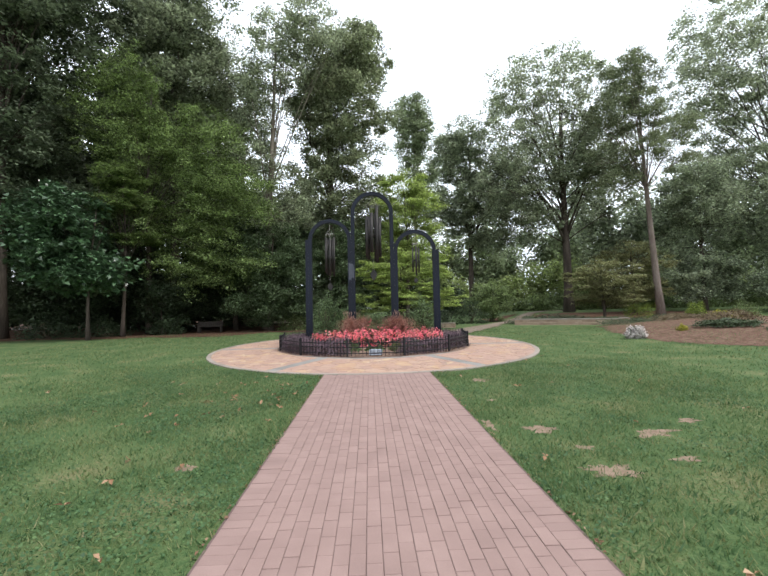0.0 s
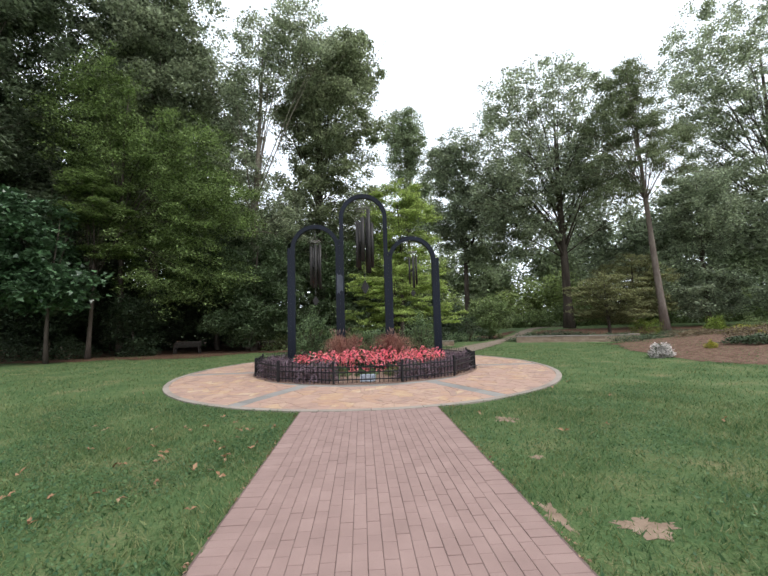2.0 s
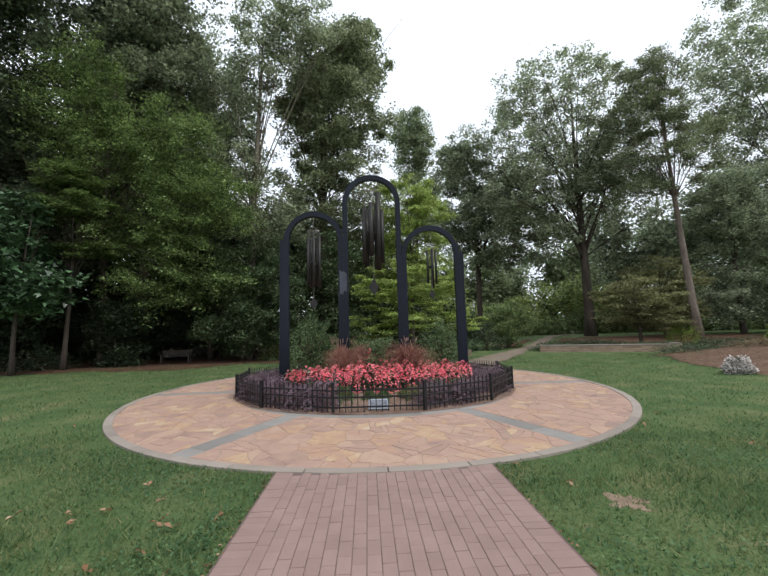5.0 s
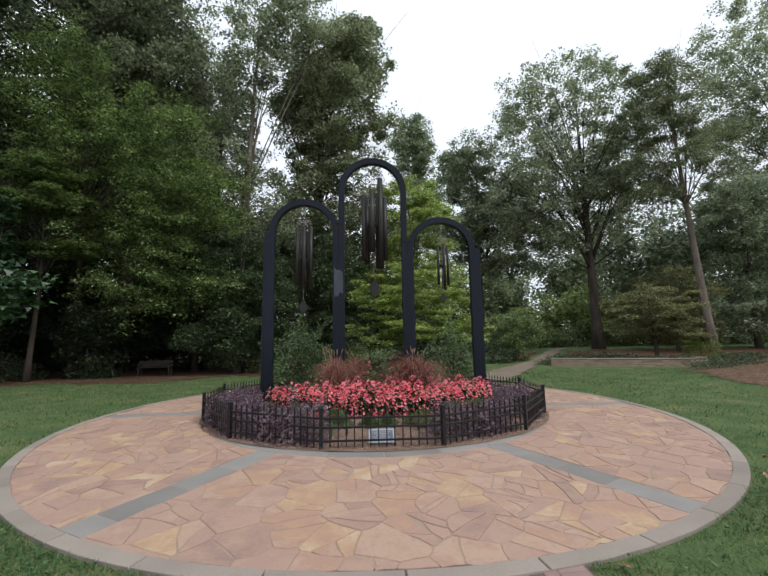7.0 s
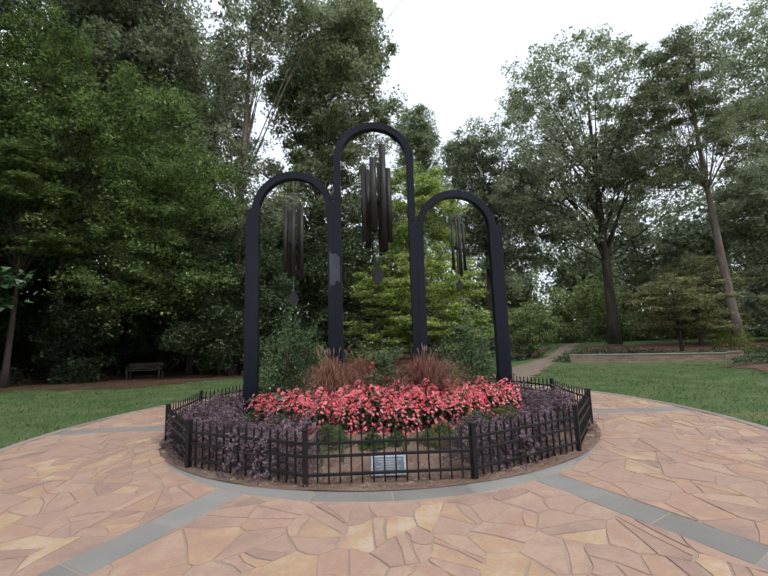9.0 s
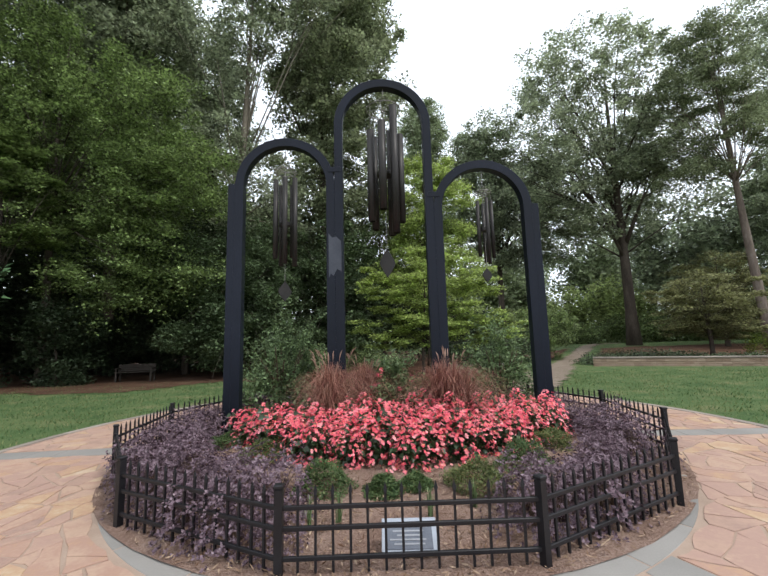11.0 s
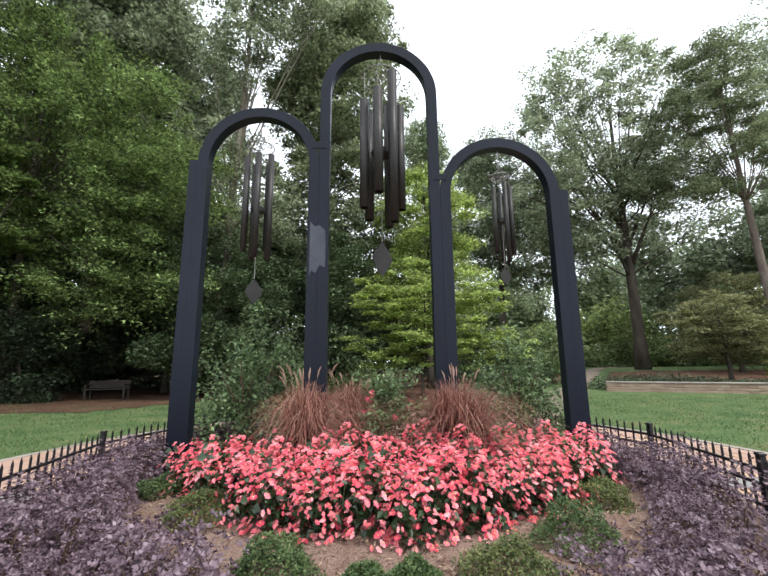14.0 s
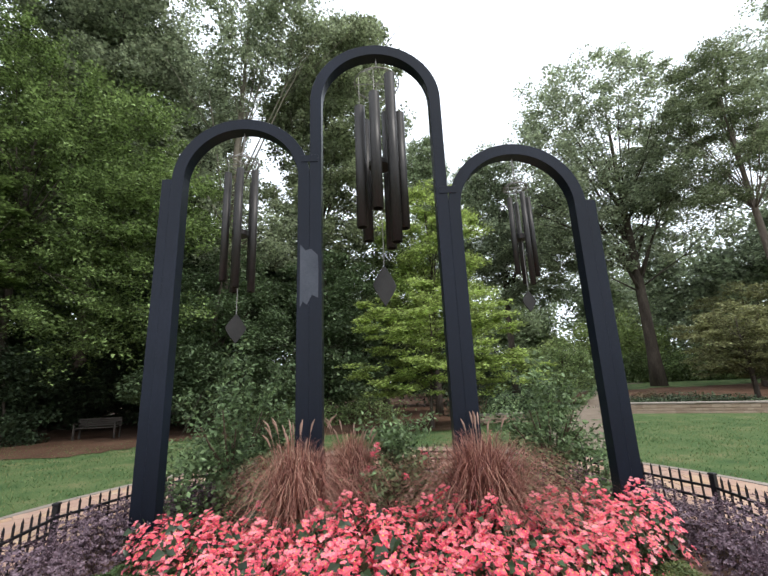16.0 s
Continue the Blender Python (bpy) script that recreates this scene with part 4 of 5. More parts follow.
def dome(n, rx, ry, h, r, hollow=0.45, lumps=0.25):
    """Places in a lumpy dome, more of them near its skin."""
    d = r.normal(size=(n, 3))
    d[:, 2] = np.abs(d[:, 2]) * 1.1 - 0.12
    d /= np.linalg.norm(d, axis=1, keepdims=True)
    q = r.uniform(hollow, 1.0, (n, 1)) ** 0.6
    ph = r.uniform(0, 6, 3)
    bump = 1 + lumps * np.sin(d[:, :1] * 5 + ph[0]) * np.sin(d[:, 1:2] * 5 + ph[1]) + 0.12 * np.sin(d[:, 2:] * 9 + ph[2])
    p = d * q * bump * np.array([rx, ry, h])
    p[:, 2] = np.maximum(p[:, 2], 0.01)
    return p


def folded(pos, size, r, up=0.6, aspect=0.6):
    """Leaves creased along the midrib, two faces each."""
    q = leaf_quads(pos, size, r, up, aspect)
    a, b, c, d = q[:, 0], q[:, 1], q[:, 2], q[:, 3]
    lift = np.array([0, 0, 0.18]) * size
    t1 = np.stack([a, b + lift, c], axis=1)
    t2 = np.stack([a, c, d + lift], axis=1)
    n = len(q)
    v = np.concatenate([a, b + lift, c, d + lift]).reshape(4, n, 3).transpose(1, 0, 2).reshape(-1, 3)
    f = [t for i in range(n) for t in ((4 * i, 4 * i + 1, 4 * i + 2), (4 * i, 4 * i + 2, 4 * i + 3))]
    return v, f


def shrub(name, x, y, rx, ry, h, mat, leaf, count, label, category="shrub", seed=1, group="", z=None, aspect=0.5, hollow=0.45, stem_n=7, up=0.6, lumps=0.25):
    r = np.random.default_rng(seed)
    t = thing(name, (x, y, bed_z(x, y) if z is None else z), label, category, group)
    part("woody_base", stems(stem_n, rx * 0.8, h * 0.85, max(0.004, 0.012 * h), r).mesh("woody_base", STEM), t)
    part("foliage", poly_mesh("foliage", leaf_quads(dome(count, rx, ry, h, r, hollow, lumps), leaf, r, up, aspect), mat), t)
    return t


def begonia(seed):
    r = np.random.default_rng(seed)
    t = thing("begonia", (0, 0, 0), "bushy begonia covered in coral pink blossoms over dark leaves", "flower", "begonias in the round bed")
    part("woody_base", stems(5, 0.14, 0.3, 0.006, r).mesh("woody_base", ROSELEAF), t)
    v, f = folded(dome(190, 0.2, 0.2, 0.36, r, 0.3), 0.065, r, 0.5, 0.75)
    tagged(part("foliage", mesh_of("foliage", v, f, BEGONIA_LEAF), t), kind="stuff")
    petals, eyes = Build(), Build()
    d = dome(150, 0.225, 0.225, 0.42, r, 0.8)
    for p in d:
        n = Vector((p[0] * 1.5, p[1] * 1.5 - 0.12, 0.25 + 0.5 * r.random())).normalized()
        u = n.orthogonal().normalized()
        w = n.cross(u)
        s = r.uniform(0.013, 0.026)
        c = Vector(p)
        spin = r.uniform(0, 6.28)
        for k in range(4):
            an = spin + k * math.pi / 2
            e, g = u * math.cos(an) + w * math.sin(an), u * math.cos(an + 1.57) + w * math.sin(an + 1.57)
            ln = s * (1.15 if k % 2 else 0.8)
            i = len(petals.v)
            if k == 0:
                hub = i
                petals.v.append(tuple(c))
                i += 1
            petals.v += [tuple(c + e * ln * 0.6 + g * ln * 0.55 + n * ln * 0.25), tuple(c + e * ln * 1.1 + n * ln * 0.12), tuple(c + e * ln * 0.6 - g * ln * 0.55 + n * ln * 0.25)]
            petals.f += [(hub, i, i + 1, i + 2)]
        q = len(eyes.v)
        eyes.v += [tuple(c + n * 0.012 + u * 0.006), tuple(c + n * 0.012 + w * 0.006), tuple(c + n * 0.014 - u * 0.006 - w * 0.004)]
        eyes.f.append((q, q + 1, q + 2))
    tagged(part("blossom", petals.mesh("blossom", PETAL), t), "open coral pink blossoms", kind="stuff")
    tagged(part("pollen", eyes.mesh("pollen", STAMEN), t), kind="stuff")
    return t


rnd4 = random.Random(44)
firsts = [begonia(100 + i) for i in range(4)]
spots = []
y = 4.95
while y < 7.15:
    x = -2.6
    while x < 3.05:
        px, py = x + rnd4.uniform(-0.07, 0.07), y + rnd4.uniform(-0.07, 0.07)
        if 5.17 + 0.27 * (px - 0.1) ** 2 < py < 6.72 + 0.06 * px * px and -2.42 < px < 2.88:
            spots.append((px, py))
        x += 0.23
    y += 0.21
for i, (px, py) in enumerate(spots):
    sc = rnd4.uniform(0.85, 1.15)
    m = pose(px, py, bed_z(px, py) - 0.01, 0, 0, rnd4.uniform(-40, 40))
    ob = firsts[i] if i < 4 else copy_thing(firsts[i % 4], m)
    ob.matrix_basis = m @ Matrix.Diagonal((sc * 1.05, sc * 1.05, sc * 1.2, 1))


def purple_plant(seed):
    r = np.random.default_rng(seed)
    t = thing("purple_shrub", (0, 0, 0), "low mounded shrub with dusky purple leaves beside the fence", "shrub", "purple shrubs inside the fence")
    part("woody_base", stems(8, 0.26, 0.34, 0.006, r).mesh("woody_base", STEM), t)
    tips = dome(370, 0.32, 0.32, 0.47, r, 0.66, 0.24)
    out = []
    for p in tips:
        n = Vector((p[0], p[1], 0.35)).normalized()
        k = 5
        an = r.uniform(0, 6.28) + np.arange(k) * 2.4
        u = n.orthogonal().normalized()
        w = n.cross(u)
        e = np.outer(np.cos(an), u) + np.outer(np.sin(an), w) + np.array(n) * r.uniform(0.2, 1.0, (k, 1))
        e /= np.linalg.norm(e, axis=1, keepdims=True)
        g = np.cross(e, np.array(n))
        g /= np.linalg.norm(g, axis=1, keepdims=True) + 1e-6
        ln = r.uniform(0.02, 0.035, (k, 1))
        out.append(np.stack([p + e * ln * 0.1, p + e * ln * 0.55 + g * ln * 0.3, p + e * ln, p + e * ln * 0.55 - g * ln * 0.3], axis=1))
    part("foliage", poly_mesh("foliage", np.concatenate(out), PURPLE), t)
    return t


firsts = [purple_plant(200 + i) for i in range(4)]
n_p = 0
for side, rows in ((-1, ((3.5, 18, 150, 0.9), (3.05, 23, 150, 0.95), (2.74, 30, 44, 0.66))), (1, ((3.42, 18, 150, 0.92), (3.1, 22, 150, 0.78)))):
    for rr, a0, a1, size in rows:
        an = a0
        while an < a1:
            if not (side > 0 and rr > 3.3 and 42 < an < 62):
                j = rnd4.uniform(-0.07, 0.07)
                px, py = CX + side * 0.955 * (rr + j) * math.sin(radians(an)), CY - (rr + j) * math.cos(radians(an))
                m = pose(px, py, bed_z(px, py) - 0.01, 0, 0, rnd4.uniform(0, 360))
                ob = firsts[n_p] if n_p < 4 else copy_thing(firsts[n_p % 4], m)
                ob.matrix_basis = m @ Matrix.Scale(1.12 * size * rnd4.uniform(0.85, 1.15), 4)
                n_p += 1
            an += math.degrees(0.33 / rr)

for i, (px, py, rx, h, tone) in enumerate([(-2.36, 6.6, 0.25, 0.27, 0), (-1.62, 5.78, 0.31, 0.29, 1), (-0.74, 4.72, 0.27, 0.3, 0), (-0.14, 4.57, 0.18, 0.2, 0), (0.18, 4.66, 0.16, 0.2, 0), (0.8, 4.64, 0.29, 0.32, 1), (1.48, 5.16, 0.3, 0.33, 0), (2.12, 6.02, 0.29, 0.29, 1)]):
    shrub("dwarf_shrub", px, py, rx * 1.12, rx * 1.05, h * 0.98, BOXOLIVE if tone else BOXLEAF, 0.025, 7000, "small rounded olive shrub with bronze tips in mulch" if tone else "small rounded green shrub in bark mulch", seed=300 + i, group="dwarf shrubs in the bed", z=bed_z(px, py) - 0.06, hollow=0.7, lumps=0.13)


def blades(n, reach, height, width, r, segs=4, droop=0.7):
    """Arching grass blades as strips of quads."""
    b = Build()
    for _ in range(n):
        an, q, hh = r.uniform(0, 6.28), r.uniform(0.05, 1) ** 0.8 * reach * r.uniform(0.6, 1.1), height * r.uniform(0.45, 1.15)
        sx, sy = 0.07 * reach * r.normal(), 0.07 * reach * r.normal()
        w = width * r.uniform(0.6, 1.2)
        k = len(b.v)
        for i in range(segs + 1):
            s = i / segs
            px, py = sx + q * s ** 1.5 * math.cos(an), sy + q * s ** 1.5 * math.sin(an)
            pz = hh * (math.sin(min(1.0, s * 1.12) * 1.57) - droop * (q / reach) * s ** 3 * 0.75)
            ww = w * (1 - s * 0.92)
            b.v += [(px - ww * math.sin(an), py + ww * math.cos(an), max(0.0, pz)), (px + ww * math.sin(an), py - ww * math.cos(an), max(0.0, pz))]
        b.f += [(k + 2 * i, k + 2 * i + 1, k + 2 * i + 3, k + 2 * i + 2) for i in range(segs)]
    return b


for i, (px, py, reach, h) in enumerate([(-0.9, 6.9, 0.92, 1.0), (0.96, 6.9, 1.45, 1.0), (-0.4, 7.65, 0.75, 0.95)]):
    r = np.random.default_rng(400 + i)
    t = thing("fountain_grass", (px, py, bed_z(px, py)), "arching clump of russet red fountain grass", "ornamental grass", "fountain grasses")
    part("tussock", blades(2600, reach, h, 0.0058, r, 6, 0.7).mesh("tussock", RUSTY), t)
    for k in range(16 if i == 0 else 9):
        an, q = r.uniform(0, 6.28), r.uniform(0.05, 0.4)
        top = h * r.uniform(0.95, 1.18)
        tip = (q * math.cos(an), q * math.sin(an), top)
        pts = [(0.05 * math.cos(an), 0.05 * math.sin(an), 0), (q * 0.6 * math.cos(an), q * 0.6 * math.sin(an), top * 0.62), tip, (tip[0] * 1.3, tip[1] * 1.3, top + 0.12)]
        b = Build().tube(pts[:3], [0.003, 0.0025, 0.002], 4).tube([pts[2], (tip[0] * 1.12, tip[1] * 1.12, top + 0.07), pts[3]], [0.006, 0.011, 0.003], 6)
        part("plume", b.mesh("plume", PLUME), t)
for i, (px, py) in enumerate([(0.66, 4.2), (-0.52, 4.0), (0.25, 4.05), (-0.75, 3.9)]):
    r = np.random.default_rng(420 + i)
    t = thing("grass_tuft", (px, py, bed_z(px, py)), "small tuft of green lily grass in the mulch", "plant", "grass tufts")
    part("tussock", blades(42, 0.12, 0.26, 0.004, r).mesh("tussock", ROSELEAF), t)

for i, (px, py, rx, ry, h, n, lab) in enumerate([(-2.0, 8.2, 0.72, 0.6, 1.75, 3600, "tall loose green shrub behind the russet grass"), (2.2, 8.25, 0.72, 0.6, 1.6, 3400, "tall loose green shrub behind the russet grass"), (0.08, 7.7, 0.58, 0.45, 1.0, 2800, "rose bush with a few coral blooms"), (-1.35, 8.5, 0.5, 0.45, 1.2, 1800, "loose green shrub behind the arches")]):
    t = shrub("rose_bush", px, py, rx, ry, h, ROSELEAF, 0.075, int(n * 1.9), lab, "shrub", 430 + i, hollow=0.5, lumps=0.4, stem_n=14)
    r = np.random.default_rng(440 + i)
    b, sh = Build(), []
    for k in range(16):
        an, lean = r.uniform(0, 6.28), r.uniform(0.15, 1.0) * rx
        top = h * r.uniform(0.85, 1.25)
        pts = [(0, 0, h * 0.3), (lean * 0.6 * math.cos(an), lean * 0.6 * math.sin(an), top * 0.7), (lean * 1.15 * math.cos(an), lean * 1.15 * math.sin(an), top)]
        b.tube(pts, [0.006, 0.004, 0.002], 4)
        s = r.uniform(0.2, 1, (46, 1))
        sh.append(np.array(pts[1]) * (1 - s) + np.array(pts[2]) * s + r.normal(size=(46, 3)) * 0.035)
    part("spray", b.mesh("spray", ROSELEAF), t)
    part("spray_foliage", poly_mesh("spray_foliage", leaf_quads(np.concatenate(sh), 0.055, r, 0.5, 0.6), ROSELEAF), t)
    if i == 2:
        for k in range(6):
            an = r.uniform(3.4, 6.0)
            v, f = folded(r.normal(size=(16, 3)) * 0.016, 0.05, r, 0.4, 0.9)
            part("bloom", mesh_of("bloom", v, f, PETAL), t, "coral rose bloom", at=Matrix.Translation((0.36 * math.cos(an), 0.34 * math.sin(an), r.uniform(0.45, 0.95))))

# shredded mulch lying on the bed
r = np.random.default_rng(450)
n = 9000
rad, an = 3.9 * np.sqrt(r.uniform(0.0, 1, n)), r.uniform(-1.5, 1.5, n)
px, py = CX + 0.96 * rad * np.sin(an), CY - rad * np.cos(an)
pz = np.array([bed_z(a, b) for a, b in zip(px, py)])
tagged(new("mulch_chips", poly_mesh("mulch_chips", leaf_quads(np.stack([px, py, pz + 0.022], axis=1), 0.055, r, 1.6, 0.22), CHIP)), "loose shredded bark chips on the flower bed", "mulch", kind="stuff")

# plaque
PLATE = material("grey_blue_plate", [(0.3, (0.09, 0.1, 0.125)), (0.7, (0.15, 0.165, 0.195))], scale=5, fine=80, bump=0.1, rough=0.5, metal=0.1)
PRINT = material("pale_print", [(0.3, (0.26, 0.27, 0.29)), (0.7, (0.34, 0.35, 0.37))], bump=0)
PALE_EDGE = material("pale_plate_edge", [(0.3, (0.3, 0.33, 0.38)), (0.7, (0.38, 0.41, 0.46))], bump=0.1, rough=0.55)
plaque = thing("plaque", pose(0.03, 3.6, 0.03, 38, 0, -2), "tilted grey plaque with a pale border on a low stake", "plaque")
part("plate", Build().box((0, 0, 0.1), (0.4, 0.26, 0.018), bevel=0.004).mesh("plate", PALE_EDGE), plaque)
part("panel", Build().box((0, 0, 0.111), (0.33, 0.19, 0.006), bevel=0.002).mesh("panel", PLATE), plaque, "grey engraved panel")
for i in range(5):
    part("writing", Build().box((-0.01 * (i % 2), 0.06 - i * 0.03, 0.1155), (0.26 - 0.04 * (i % 3), 0.011, 0.002)).mesh("writing", PRINT), plaque)
part("stake", Build().box((0, 0.02, 0.04), (0.05, 0.02, 0.12), bevel=0.004).mesh("stake", IRON), plaque)

# ---- bench, walls, mound planting, lawn ----
bench = thing("bench", pose(-11.4, 19.6, ground_z(-11.4, 19.6) + 0.02, 0, 0, 8), "weathered grey slatted wooden bench in deep shade", "bench")
for sx in (-0.74, 0.74):
    b = Build().box((sx, -0.22, 0.21), (0.06, 0.06, 0.42), bevel=0.006).box((sx, 0.22, 0.39), (0.06, 0.05, 0.78), bevel=0.006).box((sx, 0, 0.38), (0.055, 0.44, 0.06), bevel=0.006).box((sx, -0.02, 0.6), (0.06, 0.5, 0.04), bevel=0.006).box((sx, -0.22, 0.5), (0.05, 0.05, 0.2), bevel=0.006)
    part("end_frame", b.mesh("end_frame", WEATHERED), bench)
for i in range(4):
    part("seat_slat", Build().box((0, -0.2 + i * 0.125, 0.425), (1.6, 0.1, 0.03), bevel=0.005).mesh("seat_slat", WEATHERED), bench)
for i in range(4):
    part("back_slat", Build().box((0, 0.185, 0.5 + i * 0.08), (1.6, 0.025, 0.065), bevel=0.005).mesh("back_slat", WEATHERED), bench)


def stone_wall(name, x0, y0, x1, y1, h, label, seed):
    """Coursed fieldstones, each a piece, round a mortar core under flat cap stones."""
    r = random.Random(seed)
    ln, an = math.hypot(x1 - x0, y1 - y0), math.degrees(math.atan2(y1 - y0, x1 - x0))
    z = min(ground_z(x0, y0), ground_z(x1, y1)) - 0.05
    w = tagged(bpy_place(new(name, Build().box((ln / 2, 0, h / 2), (ln - 0.06, 0.3, h), bevel=0.01).mesh(name, MORTAR)), pose(x0, y0, z, 0, 0, an)), label, "wall", kind="structure")
    zz = 0.0
    while zz < h - 0.04:
        ch = min(r.uniform(0.1, 0.17), h - zz)
        q = 0.0
        while q < ln - 0.05:
            sw = min(r.uniform(0.16, 0.42), ln - q)
            part("stone", Build().box((q + sw / 2, 0, zz + ch / 2), (sw - 0.014, 0.36 + r.uniform(-0.03, 0.03), ch - 0.014), r.uniform(-0.02, 0.02), 0.018).mesh("stone", WALLSTONE), w)
            q += sw
        zz += ch
    q = 0.0
    while q < ln - 0.05:
        sw = min(r.uniform(0.5, 0.9), ln - q)
        part("cap_stone", Build().box((q + sw / 2, 0, h + 0.03), (sw - 0.01, 0.46, 0.06), 0, 0.012).mesh("cap_stone", KERB), w)
        q += sw
    return w


stone_wall("wall_long", 10.9, 20.9, 17.2, 17.9, 0.44, "low tan fieldstone wall with pale cap stones", 5)
stone_wall("wall_pier", 17.2, 17.95, 17.75, 17.7, 0.5, "square end pier of the fieldstone wall", 6)
stone_wall("wall_short", 3.1, 19.4, 6.0, 19.3, 0.34, "short low fieldstone wall beside the trail", 7)

SILVER = leaf_material("silver_white_leaf", [(0.3, (0.12, 0.14, 0.09)), (0.45, (0.55, 0.5, 0.47)), (0.65, (0.85, 0.78, 0.76))], through_light=0.15)
GOLD = leaf_material("golden_leaf", [(0.2, (0.16, 0.16, 0.02)), (0.5, (0.33, 0.32, 0.035)), (0.8, (0.5, 0.46, 0.06))], through_light=0.3)
LIME = leaf_material("lime_leaf", greens((0.15, 0.2, 0.03)), through_light=0.3)
JUNIPER = leaf_material("juniper_leaf", greens((0.06, 0.085, 0.04)), through_light=0.1)
BROWNISH = leaf_material("heather_leaf", [(0.2, (0.08, 0.05, 0.035)), (0.5, (0.15, 0.11, 0.06)), (0.8, (0.23, 0.18, 0.1))], through_light=0.15)
for i, (name, px, py, rx, ry, h, mat, leaf, n, lab) in enumerate([
        ("silver_shrub", 10.9, 7.1, 0.44, 0.42, 0.48, SILVER, 0.07, 3600, "low mound of silvery white flowering shrub on mulch"),
        ("round_shrub", 18.2, 12.6, 0.6, 0.55, 0.8, LIME, 0.07, 5200, "rounded yellow-green shrub on the mound"),
        ("golden_shrub", 13.3, 7.6, 0.2, 0.2, 0.28, GOLD, 0.04, 1500, "small golden shrub on the mulch mound"),
        ("golden_shrub", 18.6, 11.4, 0.9, 0.6, 0.35, GOLD, 0.06, 2200, "low spreading golden shrub on the mound"),
        ("golden_shrub", 17.6, 18.6, 0.8, 0.5, 0.25, GOLD, 0.06, 1600, "low golden groundcover at the wall's end"),
        ("creeping_juniper", 15.2, 7.4, 1.2, 0.8, 0.3, JUNIPER, 0.09, 4200, "spreading grey-green creeping juniper"),
        ("creeping_juniper", 17.2, 9.4, 1.3, 1.0, 0.42, BROWNISH, 0.08, 3400, "low brownish heather-like groundcover"),
        ("creeping_juniper", 14.6, 13.2, 1.9, 0.9, 0.3, JUNIPER, 0.07, 2600, "flat dark green groundcover along the mound"),
        ("creeping_juniper", 20.5, 19.8, 3.2, 0.9, 0.4, JUNIPER, 0.09, 4200, "dark green ivy groundcover before the pine"),
        ("low_shrub", 26.0, 23.6, 3.4, 1.0, 0.5, JUNIPER, 0.1, 4200, "dark green groundcover before the trees"),
        ("ivy_patch", 12.6, 21.9, 1.9, 1.0, 0.5, JUNIPER, 0.09, 4200, "dark green groundcover behind the stone wall"),
        ("ivy_patch", 17.8, 20.0, 2.4, 1.1, 0.5, JUNIPER, 0.09, 4600, "dark green groundcover behind the stone wall"),
        ("ivy_patch", 14.6, 24.4, 2.6, 1.4, 0.55, DARK, 0.1, 4600, "dark evergreen groundcover under the dogwood"),
        ("creeping_juniper", 16.6, 11.6, 1.6, 0.9, 0.32, BROWNISH, 0.07, 3400, "low bronze groundcover on the mulch mound"),
        ("creeping_juniper", 16.6, 5.6, 1.4, 0.8, 0.3, JUNIPER, 0.08, 3400, "spreading dark juniper at the mound's foot"),
        ("yellow_shrub", 21.6, 22.4, 1.3, 1.0, 1.55, LIME, 0.09, 3400, "loose yellow-green shrub behind the stone wall"),
        ("ivy_patch", 15.2, 21.6, 3.4, 1.2, 0.62, DARK, 0.11, 5200, "dark evergreen groundcover behind the stone wall"),
        ("heather_shrub", 14.4, 24.5, 0.9, 0.7, 0.8, BROWNISH, 0.08, 2200, "small brownish shrub beside the trail"),
        ("white_shrub", 33.5, 25.5, 1.5, 0.8, 1.3, MIDGREEN, 0.1, 2600, "green shrub at the lawn's far edge"),
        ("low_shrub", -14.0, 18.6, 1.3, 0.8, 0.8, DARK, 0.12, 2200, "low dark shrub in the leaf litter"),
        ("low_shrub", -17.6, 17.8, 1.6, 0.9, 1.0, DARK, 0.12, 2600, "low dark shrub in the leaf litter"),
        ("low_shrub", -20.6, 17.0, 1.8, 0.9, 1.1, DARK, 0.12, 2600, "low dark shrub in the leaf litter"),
        ("low_shrub", -5.4, 20.4, 1.6, 0.9, 1.2, MIDGREEN, 0.12, 2600, "low green shrub at the wood's edge"),
        ("low_shrub", -3.2, 20.8, 1.5, 0.9, 1.3, MIDGREEN, 0.12, 2600, "low green shrub at the wood's edge"),
        ("low_shrub", -0.6, 21.5, 1.6, 0.9, 1.4, MIDGREEN, 0.12, 2600, "low green shrub behind the maple"),
        ("low_shrub", 5.0, 23.0, 1.8, 0.9, 1.6, DARK, 0.13, 2600, "low dark shrub behind the short wall"),
        ("low_shrub", 8.6, 25.0, 1.5, 0.9, 1.8, DARK, 0.13, 2600, "dark shrub beside the trail")]):
    shrub(name, px, py, rx, ry, h, mat, leaf, n, lab, "shrub", 500 + i, z=ground_z(px, py), hollow=0.5, lumps=0.3)

# leaf crumbs caught along the path's edges
rng6 = np.random.default_rng(66)
ey = rng6.uniform(-8.5, 0, 260)
ex = np.where(rng6.uniform(0, 1, 260) < 0.5, -1, 1) * (1.235 + np.abs(rng6.normal(0, 0.022, 260)))
ez = np.array([ground_z(a, b) for a, b in zip(ex, ey)]) + 0.018
CRUMB = leaf_material("leaf_crumb", [(0.2, (0.12, 0.06, 0.035)), (0.5, (0.25, 0.13, 0.08)), (0.8, (0.42, 0.28, 0.18))], through_light=0.1)
v, f = folded(np.stack([ex, ey, ez], axis=1), 0.03, rng6, 1.2, 0.7)
